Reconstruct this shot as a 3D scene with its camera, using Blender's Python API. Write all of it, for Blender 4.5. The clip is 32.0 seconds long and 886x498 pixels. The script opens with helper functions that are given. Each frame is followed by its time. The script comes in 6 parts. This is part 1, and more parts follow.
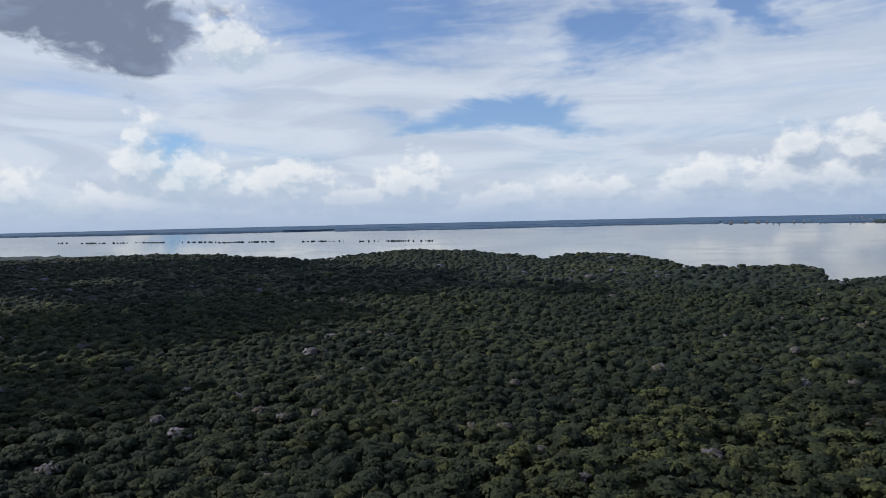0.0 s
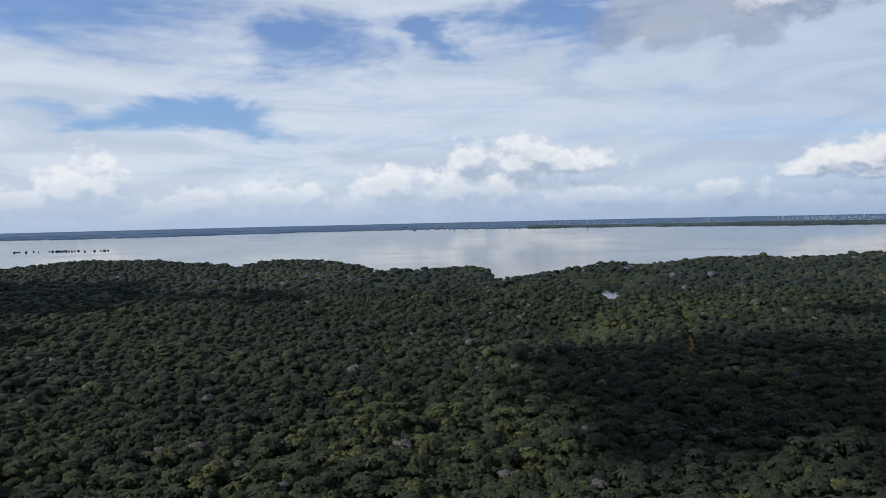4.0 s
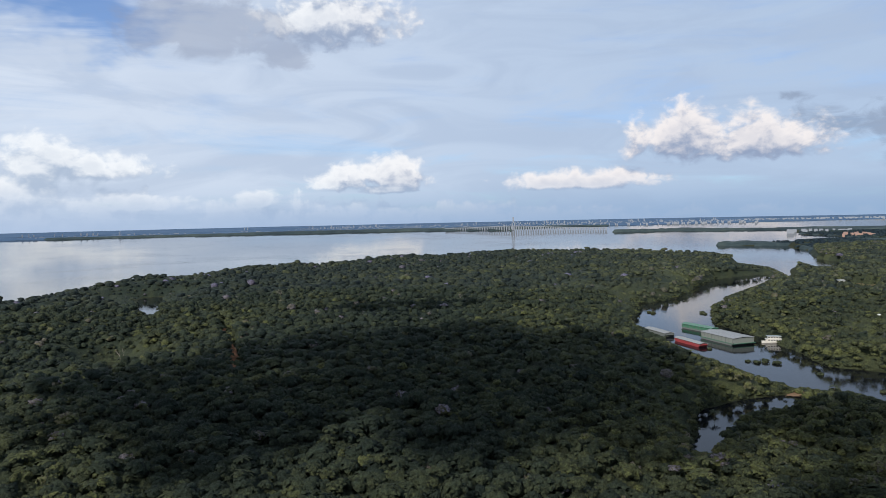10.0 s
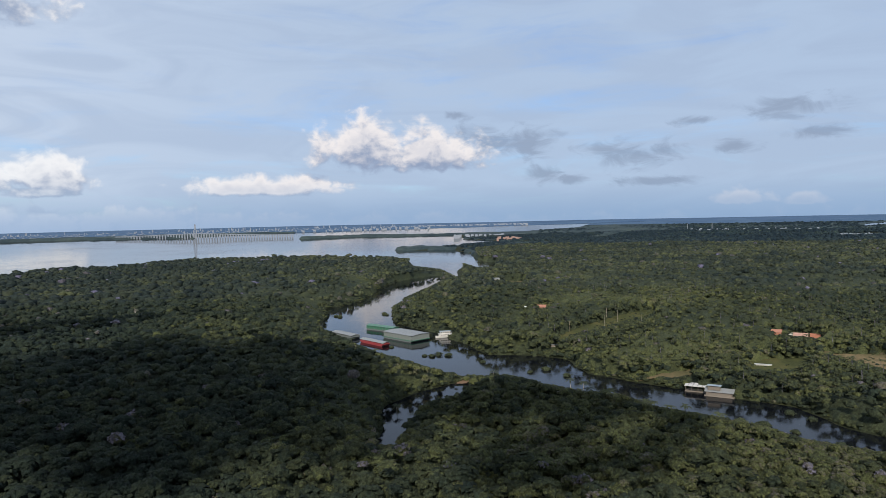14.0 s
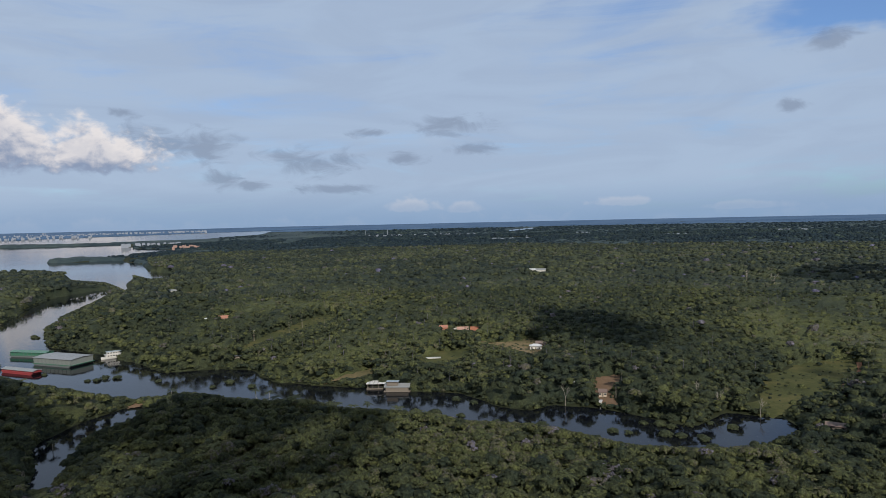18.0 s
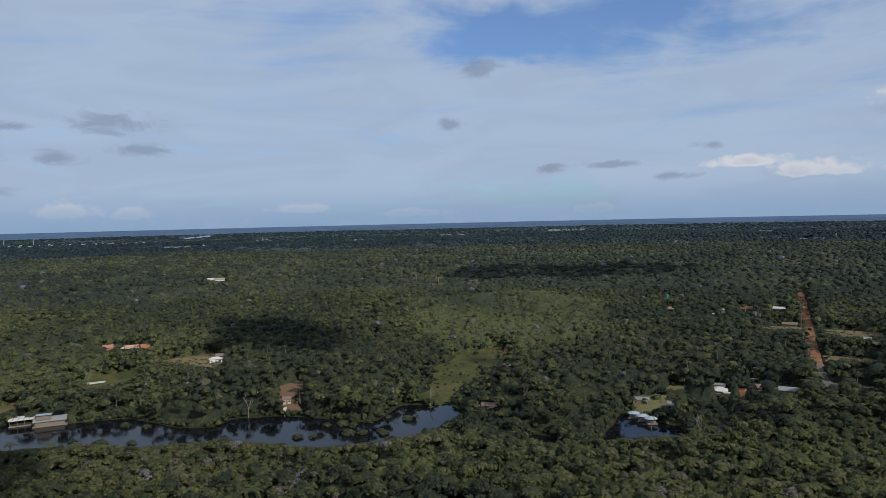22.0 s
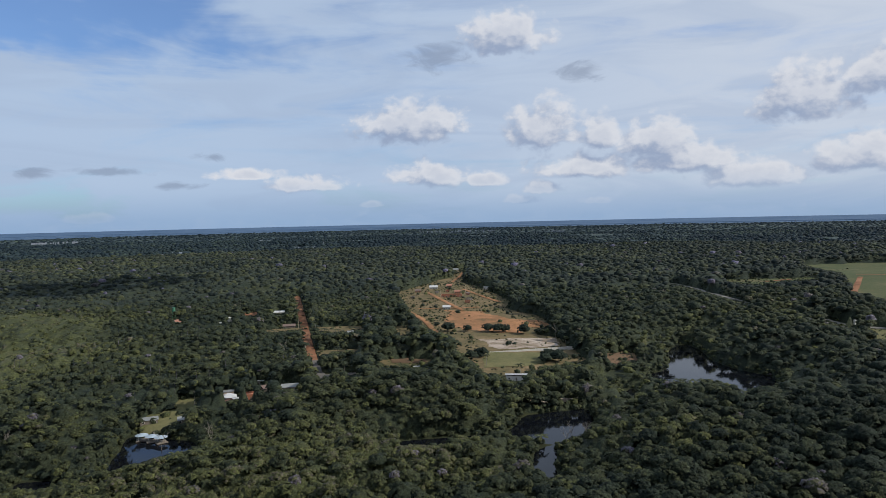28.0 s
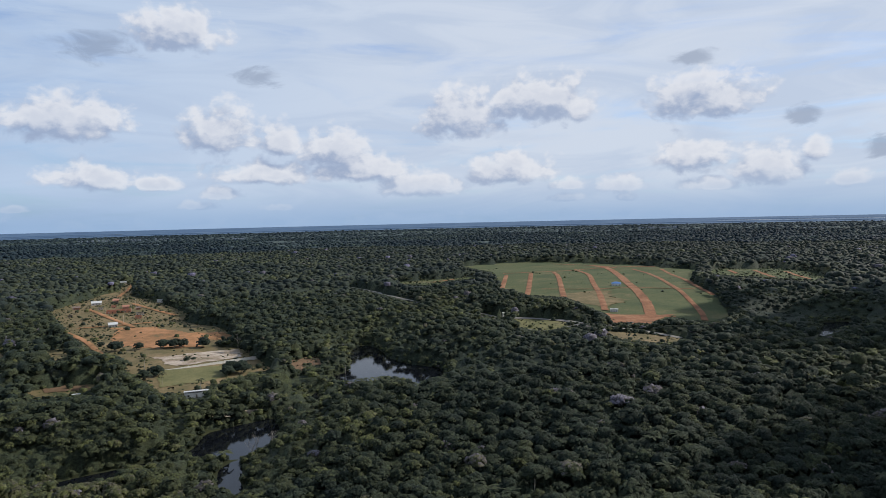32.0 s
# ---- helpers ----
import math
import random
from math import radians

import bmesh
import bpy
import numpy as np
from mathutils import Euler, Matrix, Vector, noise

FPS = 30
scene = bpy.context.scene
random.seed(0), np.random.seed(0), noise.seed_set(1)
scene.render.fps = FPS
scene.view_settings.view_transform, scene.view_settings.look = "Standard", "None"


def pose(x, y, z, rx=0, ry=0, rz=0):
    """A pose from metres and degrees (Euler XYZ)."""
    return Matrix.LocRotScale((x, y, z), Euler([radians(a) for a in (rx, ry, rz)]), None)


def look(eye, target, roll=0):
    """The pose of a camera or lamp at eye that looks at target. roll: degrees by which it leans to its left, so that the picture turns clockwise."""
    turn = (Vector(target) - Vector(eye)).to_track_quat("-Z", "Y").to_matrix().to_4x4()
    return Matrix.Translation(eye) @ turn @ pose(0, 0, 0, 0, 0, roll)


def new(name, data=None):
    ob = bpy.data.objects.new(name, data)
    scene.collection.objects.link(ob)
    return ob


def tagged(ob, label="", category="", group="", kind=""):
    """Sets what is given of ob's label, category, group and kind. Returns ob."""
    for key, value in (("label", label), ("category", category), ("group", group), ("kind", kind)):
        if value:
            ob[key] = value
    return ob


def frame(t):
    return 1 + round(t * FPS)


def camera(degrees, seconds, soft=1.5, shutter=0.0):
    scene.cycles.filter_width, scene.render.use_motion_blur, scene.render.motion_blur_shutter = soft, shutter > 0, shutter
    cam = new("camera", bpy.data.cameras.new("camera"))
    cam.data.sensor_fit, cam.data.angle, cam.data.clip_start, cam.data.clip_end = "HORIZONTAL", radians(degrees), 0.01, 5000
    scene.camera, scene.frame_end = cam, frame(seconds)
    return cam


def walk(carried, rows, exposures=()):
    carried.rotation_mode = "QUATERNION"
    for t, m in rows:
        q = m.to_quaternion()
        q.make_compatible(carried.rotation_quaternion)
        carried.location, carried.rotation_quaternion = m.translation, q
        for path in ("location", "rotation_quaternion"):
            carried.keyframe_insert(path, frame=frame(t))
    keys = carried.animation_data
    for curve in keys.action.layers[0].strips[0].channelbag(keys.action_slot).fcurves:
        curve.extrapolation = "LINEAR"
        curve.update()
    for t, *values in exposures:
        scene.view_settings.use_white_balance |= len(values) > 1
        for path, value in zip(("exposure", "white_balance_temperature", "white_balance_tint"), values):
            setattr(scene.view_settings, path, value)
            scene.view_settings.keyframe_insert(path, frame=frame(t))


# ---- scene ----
# A drone turns on the spot, 110 m above a flooded forest creek beside a wide river.
# Plan: x to the right and y ahead of the first view, bearings clockwise from y.
H = 110.0
cam = camera(65.74, 32.0, soft=0.6)
TURN = "0 -0.00 0.5 -3.10 1 -6.45 1.5 -9.76 2 -13.14 2.5 -16.02 3 -18.91 3.5 -22.01 5.5 -34.62 6 -37.80 6.5 -40.79 7 -43.40 7.5 -46.39 8 -49.55 8.5 -52.72 9 -55.90 9.5 -59.08 10 -62.26 10.5 -65.44 11 -68.62 11.5 -71.79 12 -74.99 12.5 -78.17 13 -81.45 13.5 -84.72 14 -88.00 14.5 -91.27 16.5 -104.29 17 -107.55 17.5 -110.81 18 -114.06 18.5 -117.33 19 -120.58 19.5 -123.87 20 -127.13 20.5 -130.40 21 -133.67 21.5 -136.98 22 -140.29 22.5 -143.65 23 -146.99 23.5 -150.30 24 -153.64 24.5 -156.96 25 -160.29 25.5 -163.58 27.5 -176.73 28 -180.02 28.5 -183.28 29 -186.57 29.5 -189.81 30 -193.09 30.5 -196.35 31 -199.63 31.5 -202.89 32 -206.15"
TURN = [float(v) for v in TURN.split()]
walk(cam, [(TURN[i], pose(0, 0, H, 90 - 2.586, 1.295, TURN[i + 1])) for i in range(0, len(TURN), 2)],
     exposures=[(0, -0.05), (6, 0.03), (9, 0.1), (13, 0.17), (14, 0.08), (16.5, 0.0), (19, -0.13), (25, -0.09), (28, 0.05), (30, 0.1), (32, 0.18)])

# ---------------------------------------------------------------- sun and sky
SUN_BEARING, SUN_HEIGHT = -84.0, 36.0
sa, se = radians(SUN_BEARING), radians(SUN_HEIGHT)
SUN = Vector((math.sin(sa) * math.cos(se), math.cos(sa) * math.cos(se), math.sin(se)))
lamp = bpy.data.lights.new("sun", "SUN")
lamp.energy, lamp.angle, lamp.color = 4.8, radians(0.6), (1.0, 0.93, 0.82)
sun = new("sun", lamp)
sun.matrix_world = look(SUN * 3000, (0, 0, 0))


class Nodes:
    """Short hand for node trees."""

    def __init__(self, tree):
        self.t = tree

    def n(self, kind):
        return self.t.nodes.new(kind)

    def put(self, socket, value):
        if isinstance(value, bpy.types.NodeSocket):
            self.t.links.new(value, socket)
        elif value is not None:
            socket.default_value = value

    def m(self, op, a, b=None, c=None, clamp=False):
        node = self.n("ShaderNodeMath")
        node.operation, node.use_clamp = op, clamp
        for s, v in zip(node.inputs, (a, b, c)):
            self.put(s, v)
        return node.outputs[0]

    def step(self, x, lo, hi, to0=0.0, to1=1.0):
        node = self.n("ShaderNodeMapRange")
        node.interpolation_type = "SMOOTHSTEP"
        for s, v in zip(node.inputs, (x, lo, hi, to0, to1)):
            self.put(s, v)
        return node.outputs[0]

    def noise(self, vec, scale, detail=4.0, rough=0.55, dims="3D", warp=0.0):
        node = self.n("ShaderNodeTexNoise")
        node.noise_dimensions = dims
        self.put(node.inputs["Vector"], vec)
        self.put(node.inputs["Scale"], scale)
        node.inputs["Detail"].default_value = detail
        node.inputs["Roughness"].default_value = rough
        node.inputs["Distortion"].default_value = warp
        return node.outputs[0]

    def xyz(self, x, y, z=0.0):
        node = self.n("ShaderNodeCombineXYZ")
        for s, v in zip(node.inputs, (x, y, z)):
            self.put(s, v)
        return node.outputs[0]

    def mix(self, f, a, b):
        node = self.n("ShaderNodeMix")
        node.data_type = "RGBA"
        self.put(node.inputs[0], f)
        self.put(node.inputs[6], a)
        self.put(node.inputs[7], b)
        return node.outputs[2]


def rgb(r, g, b):
    return (r, g, b, 1.0)


def pts(text):
    return np.array([[float(v) for v in q.split(",")] for q in text.split()])


# clouds by bearing, height, half width, half height (degrees): heaped clouds towards and away from the sun
HEAPS = pts("-23.6,4.3,2.3,4.6 -20.5,3.3,3.9,2.8 -32.3,2.4,2.6,2.5 -23.7,1.5,7.9,1.3 -13.1,2.7,5.1,2.5 -2.2,2.6,4.2,2.9 -7.1,1.7,3.6,1.4 4.9,1.4,4.1,1.4 12.0,1.7,4.2,1.8 20.8,2.2,3.8,2.4 19.5,1.2,4.0,1.2 27.4,4.2,2.1,2.5 32.2,4.1,3.3,2.8 28.1,2.0,7.9,2.6 -16.5,13.3,3.2,3.5 26.9,4.8,1.6,1.8 32.3,4.5,3.6,2.2 28.5,1.6,4.6,1.6 36.1,4.1,4.6,1.6 37.1,1.4,5.4,1.4 47.0,1.5,2.4,1.3 54.1,3.0,2.9,1.6 58.7,3.5,2.0,2.0 57.5,2.4,2.8,0.7 53.6,15.4,6.5,3.6 81.2,5.4,4.5,3.4 86.7,5.1,6.0,2.6 73.9,2.6,7.2,1.3 58.1,3.3,3.3,2.2")
# fair-weather clouds with grey bases
FAIR = pts("185.6,14.2,4.0,2.6 111.4,0.9,2.9,1.0 115.8,0.7,1.6,0.7 128.9,0.9,2.9,0.6 137.8,0.4,3.7,0.5 152.8,0.4,1.9,0.6 177.4,7.3,5.1,2.6 188.4,6.7,3.6,3.0 193.1,6.2,1.7,2.2 197.5,5.2,3.7,2.7 191.7,3.7,4.8,1.7 199.0,3.9,5.4,1.6 179.0,3.3,3.7,1.8 183.7,3.0,2.1,1.0 164.2,3.7,3.2,0.8 168.6,2.8,4.2,1.0 186.5,1.3,1.7,0.6 204.5,2.6,3.9,1.7 174.2,1.2,1.0,0.4 192.8,1.1,1.5,0.5 188.3,2.2,2.1,0.9 208.0,7.9,4.2,3.3 214.4,8.8,5.5,3.0 211.9,3.5,4.4,2.2 204.4,2.5,4.2,1.7 220.4,2.2,2.1,1.3 216.8,2.4,1.9,0.9 227.0,8.4,5.0,2.9 226.1,4.1,3.5,2.1 231.4,3.0,2.9,2.6 234.7,4.2,1.0,1.5 236.7,2.1,1.5,1.0 227.5,2.0,2.7,0.8 216.5,1.4,1.5,0.6 221.2,1.3,1.0,0.6")
# thin dark scraps of cloud
SCRAPS = pts("92.8,6.1,4.7,1.2 103.9,4.7,3.1,1.0 111.0,5.0,1.4,0.5 114.6,7.6,2.8,0.8 117.0,5.7,1.9,0.5 105.0,2.5,3.0,0.4 96.4,3.4,1.4,0.7 89.4,8.4,1.0,0.4 149.0,3.8,1.1,0.3 143.0,12.1,1.8,0.6 141.1,7.7,1.1,0.4 108.4,7.1,1.7,0.3 94.5,5.9,2.0,0.7 98.7,3.0,1.3,0.4 154.3,4.0,2.1,0.3 149.1,4.0,1.1,0.3 158.8,3.0,1.6,0.3 191.6,11.5,1.6,0.7 179.8,13.0,2.4,1.0 161.6,5.2,1.1,0.3 233.9,7.0,1.0,0.8 239.0,4.3,1.0,0.8 226.0,11.9,1.7,0.6")
# large clouds whose shaded undersides are seen
SHADED = pts("-27.3,15.3,7.4,2.9 -23.9,13.1,2.4,2.6")
SHADED_PALE = pts("43.5,15.2,6.1,2.5 49.5,13.0,2.3,1.1")
# open blue sky
GAPS = pts("-3.6,15.9,10.3,3.2 12.4,14.2,5.3,2.1 3.2,8.0,7.4,1.1 -20.7,4.3,3.3,2.1 25.4,15.0,2.4,1.5 35.7,15.5,4.9,2.5 146.0,15.1,7.3,1.6 157.7,14.9,7.9,3.3 147.4,14.8,5.7,1.6 150.3,1.7,4.1,1.2")

world = bpy.data.worlds.new("sky")
world.use_nodes = True
scene.world = world
world.node_tree.nodes.clear()
world.cycles.sampling_method = "MANUAL"
world.cycles.sample_map_resolution = 512


def blob_group():
    g = bpy.data.node_groups.new("blob", "ShaderNodeTree")
    for name in ("a", "e", "a0", "e0", "w", "h", "flat"):
        g.interface.new_socket(name, in_out="INPUT", socket_type="NodeSocketFloat")
    g.interface.new_socket("d", in_out="OUTPUT", socket_type="NodeSocketFloat")
    k = Nodes(g)
    i, o = k.n("NodeGroupInput"), k.n("NodeGroupOutput")
    a, e, a0, e0, w, h, flat = i.outputs[:7]
    dx = k.m("DIVIDE", k.m("SUBTRACT", a, a0), w)
    dy = k.m("DIVIDE", k.m("SUBTRACT", e, e0), h)
    under = k.m("MULTIPLY", k.m("MINIMUM", dy, 0.0), flat)
    dy = k.m("ADD", k.m("MAXIMUM", dy, 0.0), under)
    d = k.m("SQRT", k.m("ADD", k.m("MULTIPLY", dx, dx), k.m("MULTIPLY", dy, dy)))
    k.put(o.inputs[0], k.m("SUBTRACT", 1.0, d))
    return g


BLOB = blob_group()


def blobs(k, a, e, rows, flat):
    out = -3.0
    for a0, e0, w, h in rows:
        g = k.n("ShaderNodeGroup")
        g.node_tree = BLOB
        for s, v in zip(g.inputs, (a, e, a0, e0, w, h, flat)):
            k.put(s, v)
        out = k.m("MAXIMUM", out, g.outputs[0])
    return out


def heap_group():
    """How thick the heaped clouds are at a bearing and height."""
    g = bpy.data.node_groups.new("heaps", "ShaderNodeTree")
    for name in ("a", "e"):
        g.interface.new_socket(name, in_out="INPUT", socket_type="NodeSocketFloat")
    g.interface.new_socket("d", in_out="OUTPUT", socket_type="NodeSocketFloat")
    k = Nodes(g)
    i, o = k.n("NodeGroupInput"), k.n("NodeGroupOutput")
    a, e = i.outputs[:2]
    p = k.xyz(k.m("MULTIPLY", a, 0.34), k.m("MULTIPLY", e, 0.46))
    puff = k.noise(p, 1.2, 7.0, 0.58, "2D", 0.25)
    warp = k.n("ShaderNodeTexNoise")
    warp.noise_dimensions = "2D"
    k.put(warp.inputs["Vector"], p)
    warp.inputs["Scale"].default_value, warp.inputs["Detail"].default_value = 2.2, 3.0
    bent = k.n("ShaderNodeVectorMath")
    bent.operation = "MULTIPLY_ADD"
    k.put(bent.inputs[0], warp.outputs["Color"])
    bent.inputs[1].default_value = (0.35, 0.35, 0.0)
    k.put(bent.inputs[2], p)
    # round billows, large and small
    knobs = []
    for size in (2.1, 5.2):
        v = k.n("ShaderNodeTexVoronoi")
        v.voronoi_dimensions, v.feature = "2D", "SMOOTH_F1"
        k.put(v.inputs["Vector"], bent.outputs[0])
        v.inputs["Scale"].default_value, v.inputs["Smoothness"].default_value = size, 0.35
        knobs.append(k.m("SUBTRACT", 0.42, v.outputs["Distance"]))
    # a bank of small heaped clouds along the whole horizon, with turrets
    turret = k.noise(k.xyz(k.m("MULTIPLY", a, 0.17), 7.3), 1.0, 5.0, 0.64, "2D")
    much = k.m("ADD", k.step(a, 55.0, 100.0, 1.0, 0.05), k.step(a, 165.0, 185.0, 0.0, 0.12))
    crest = k.m("ADD", 0.2, k.m("MULTIPLY", much, k.m("ADD", 1.15, k.m("MULTIPLY", k.m("SUBTRACT", turret, 0.42), 5.5))))
    low = k.m("SUBTRACT", k.m("DIVIDE", k.m("SUBTRACT", crest, e), 2.2), 0.05)
    c = k.m("MAXIMUM", k.m("MAXIMUM", blobs(k, a, e, HEAPS, 2.1), blobs(k, a, e, FAIR, 2.1)), low)
    c = k.m("MULTIPLY", k.m("MAXIMUM", k.m("MINIMUM", c, 0.7), -1.5), 1.0)
    c = k.m("ADD", c, k.m("MULTIPLY", k.m("SUBTRACT", puff, 0.5), 1.25))
    c = k.m("ADD", c, k.m("MULTIPLY", knobs[0], 0.36))
    k.put(o.inputs[0], k.m("ADD", c, k.m("MULTIPLY", knobs[1], 0.14)))
    return g


def build_sky():
    k = Nodes(world.node_tree)
    co = k.n("ShaderNodeTexCoord")
    sep = k.n("ShaderNodeSeparateXYZ")
    k.put(sep.inputs[0], co.outputs["Generated"])
    x, y, z = sep.outputs
    a = k.m("MULTIPLY", k.m("ARCTAN2", x, y), 57.29578)
    a = k.m("ADD", a, k.m("MULTIPLY", k.m("LESS_THAN", a, -75.0), 360.0))
    e = k.m("MULTIPLY", k.m("ARCSINE", z), 57.29578)
    sky = k.n("ShaderNodeTexSky")
    sky.sky_type, sky.sun_disc, sky.sun_elevation, sky.sun_rotation = "NISHITA", False, se, sa
    sky.air_density, sky.dust_density, sky.ozone_density = 1.0, 0.6, 1.6
    scale = k.n("ShaderNodeVectorMath")
    scale.operation = "MULTIPLY"
    k.put(scale.inputs[0], sky.outputs[0])
    scale.inputs[1].default_value = SKY
    blue = scale.outputs[0]
    # high thin veil, seen in perspective
    inv = k.m("DIVIDE", 1.0, k.m("ADD", k.m("MAXIMUM", z, 0.0), 0.10))
    plane = k.xyz(k.m("MULTIPLY", x, inv), k.m("MULTIPLY", y, inv))
    wisps = k.noise(plane, 0.85, 7.0, 0.55, "2D", 0.6)
    streak = k.noise(k.xyz(k.m("MULTIPLY", a, 0.05), k.m("MULTIPLY", e, 0.32)), 1.3, 6.0, 0.6, "2D", 0.5)
    bend = k.xyz(k.m("MULTIPLY", a, 0.09), k.m("MULTIPLY", e, 0.2))
    wa = k.m("ADD", a, k.m("MULTIPLY", k.m("SUBTRACT", k.noise(bend, 1.0, 4.0, 0.6, "2D"), 0.5), 16.0))
    we = k.m("ADD", e, k.m("MULTIPLY", k.m("SUBTRACT", k.noise(bend, 1.3, 4.0, 0.6, "2D", 0.3), 0.5), 5.0))
    gap = k.m("MAXIMUM", blobs(k, wa, we, GAPS, 1.0), -0.6)
    veil = k.m("ADD", k.m("MULTIPLY", wisps, 0.8), k.m("MULTIPLY", streak, 0.9))
    veil = k.m("SUBTRACT", veil, k.m("MULTIPLY", k.m("ADD", gap, 0.25), 0.57))
    veil = k.step(veil, 0.36, 1.10, 0.15, 0.97)
    tone = k.step(a, 10.0, 95.0)
    white = k.mix(tone, VEIL_NEAR_SUN, VEIL_FAR)
    white = k.mix(k.step(a, 165.0, 215.0), white, VEIL_LAST)
    # soft light and dark in the veil
    grey = k.noise(k.xyz(k.m("MULTIPLY", a, 0.045), k.m("MULTIPLY", e, 0.22)), 1.6, 5.0, 0.55, "2D", 0.8)
    white = k.mix(k.step(grey, 0.35, 0.68, 0.0, 0.42), white, VEIL_DULL)
    col = k.mix(veil, blue, white)
    # scraps in shade
    sc = k.noise(k.xyz(k.m("MULTIPLY", a, 0.25), k.m("MULTIPLY", e, 0.6)), 1.4, 6.0, 0.6, "2D", 0.4)
    dens = k.m("ADD", k.m("MULTIPLY", k.m("ADD", blobs(k, a, e, SCRAPS, 1.0), 0.25), 0.8), k.m("MULTIPLY", k.m("SUBTRACT", sc, 0.5), 2.5))
    col = k.mix(k.step(dens, -0.1, 0.85, 0.0, 0.52), col, CLOUD_GREY)
    # heaped clouds, lit from the sun's side
    heap = heap_group()

    def thick(aa, ee):
        g = k.n("ShaderNodeGroup")
        g.node_tree = heap
        k.put(g.inputs[0], aa)
        k.put(g.inputs[1], ee)
        return g.outputs[0]

    d0 = thick(a, e)
    side = k.m("SINE", k.m("MULTIPLY", k.m("SUBTRACT", a, SUN_BEARING), math.pi / 180))
    d1 = thick(k.m("ADD", a, k.m("MULTIPLY", side, -0.55)), k.m("ADD", e, 1.2))
    lit = k.step(k.m("SUBTRACT", d0, d1), -0.34, 0.52)
    body = k.step(d0, 0.3, 1.0)
    warm = k.step(a, 45.0, 80.0)
    shade = k.mix(k.step(a, -5.0, 70.0), CLOUD_SHADE_NEAR_SUN, CLOUD_SHADE)
    bright = k.mix(warm, CLOUD_LIT, CLOUD_LIT_WARM)
    bright = k.mix(k.step(a, 120.0, 180.0), bright, CLOUD_LIT_FAIR)
    puff = k.mix(lit, shade, bright)
    puff = k.mix(k.m("MULTIPLY", body, 0.30), puff, shade)
    soft = k.m("MULTIPLY", k.step(e, -0.2, 4.0, 0.30, 0.94), k.m("MULTIPLY", k.step(a, 20.0, 75.0, 0.84, 1.0), k.step(a, 110.0, 170.0, 1.0, 0.86)))
    col = k.mix(k.m("MULTIPLY", k.step(d0, -0.08, 0.46), soft), col, puff)
    bulge = k.noise(k.xyz(k.m("MULTIPLY", a, 0.16), k.m("MULTIPLY", e, 0.26)), 1.7, 6.0, 0.55, "2D", 0.3)
    for rows, dark, pale, most in ((SHADED_PALE, CLOUD_MID, CLOUD_SHADE, 0.5), (SHADED, CLOUD_GREY, CLOUD_SHADE, 0.97)):
        big = k.m("ADD", k.m("MULTIPLY", k.m("ADD", blobs(k, a, e, rows, 1.0), 0.22), 1.4), k.m("MULTIPLY", k.m("SUBTRACT", bulge, 0.5), 2.6))
        under = k.mix(k.step(bulge, 0.52, 0.85), dark, pale)
        col = k.mix(k.step(big, 0.0, 0.7, 0.0, most), col, under)
    # pale band of distance low over the horizon
    band = k.step(e, -0.6, 3.4, 0.85, 0.0)
    col = k.mix(band, col, k.mix(tone, HORIZON_NEAR_SUN, HORIZON_FAR))
    bg = k.n("ShaderNodeBackground")
    k.put(bg.inputs[0], col)
    bg.inputs[1].default_value = 1.0
    k.put(k.n("ShaderNodeOutputWorld").inputs[0], bg.outputs[0])


SKY = (0.064, 0.090, 0.128)
VEIL_NEAR_SUN, VEIL_FAR, VEIL_LAST, VEIL_DULL = rgb(0.66, 0.73, 0.84), rgb(0.42, 0.53, 0.70), rgb(0.55, 0.61, 0.71), rgb(0.36, 0.45, 0.61)
CLOUD_LIT, CLOUD_LIT_WARM, CLOUD_LIT_FAIR = rgb(0.90, 0.92, 0.94), rgb(0.88, 0.83, 0.82), rgb(0.70, 0.71, 0.75)
CLOUD_SHADE_NEAR_SUN, CLOUD_SHADE, CLOUD_GREY = rgb(0.47, 0.58, 0.71), rgb(0.27, 0.335, 0.48), rgb(0.19, 0.235, 0.335)
CLOUD_MID = rgb(0.27, 0.31, 0.42)
HORIZON_NEAR_SUN, HORIZON_FAR = rgb(0.39, 0.50, 0.69), rgb(0.25, 0.38, 0.58)
build_sky()

# ---------------------------------------------------------------- plan
FLAT, SPAN = 2000.0, 2850.0   # past 2 km the distance is drawn together, so that the horizon lies within sight


def squeeze(x, y, z):
    """The place drawn for a true place: the same bearing and the same height in the view."""
    x, y, z = np.asarray(x, float), np.asarray(y, float), np.asarray(z, float)
    R = np.hypot(x, y) + 1e-9
    far = np.maximum(R - FLAT, 0)
    s = np.where(R > FLAT, (FLAT + SPAN * far / (far + SPAN)) / R, 1.0)
    return np.stack([x * s, y * s, H + (z - H) * s], -1)


def lattice(ix, iy, seed):
    h = (ix.astype(np.int64) * 374761393 + iy.astype(np.int64) * 668265263 + seed * 982451653) & 0x7FFFFFFF
    h = ((h ^ (h >> 13)) * 1274126177) & 0x7FFFFFFF
    return ((h ^ (h >> 16)) & 0xFFFF) / 65535.0


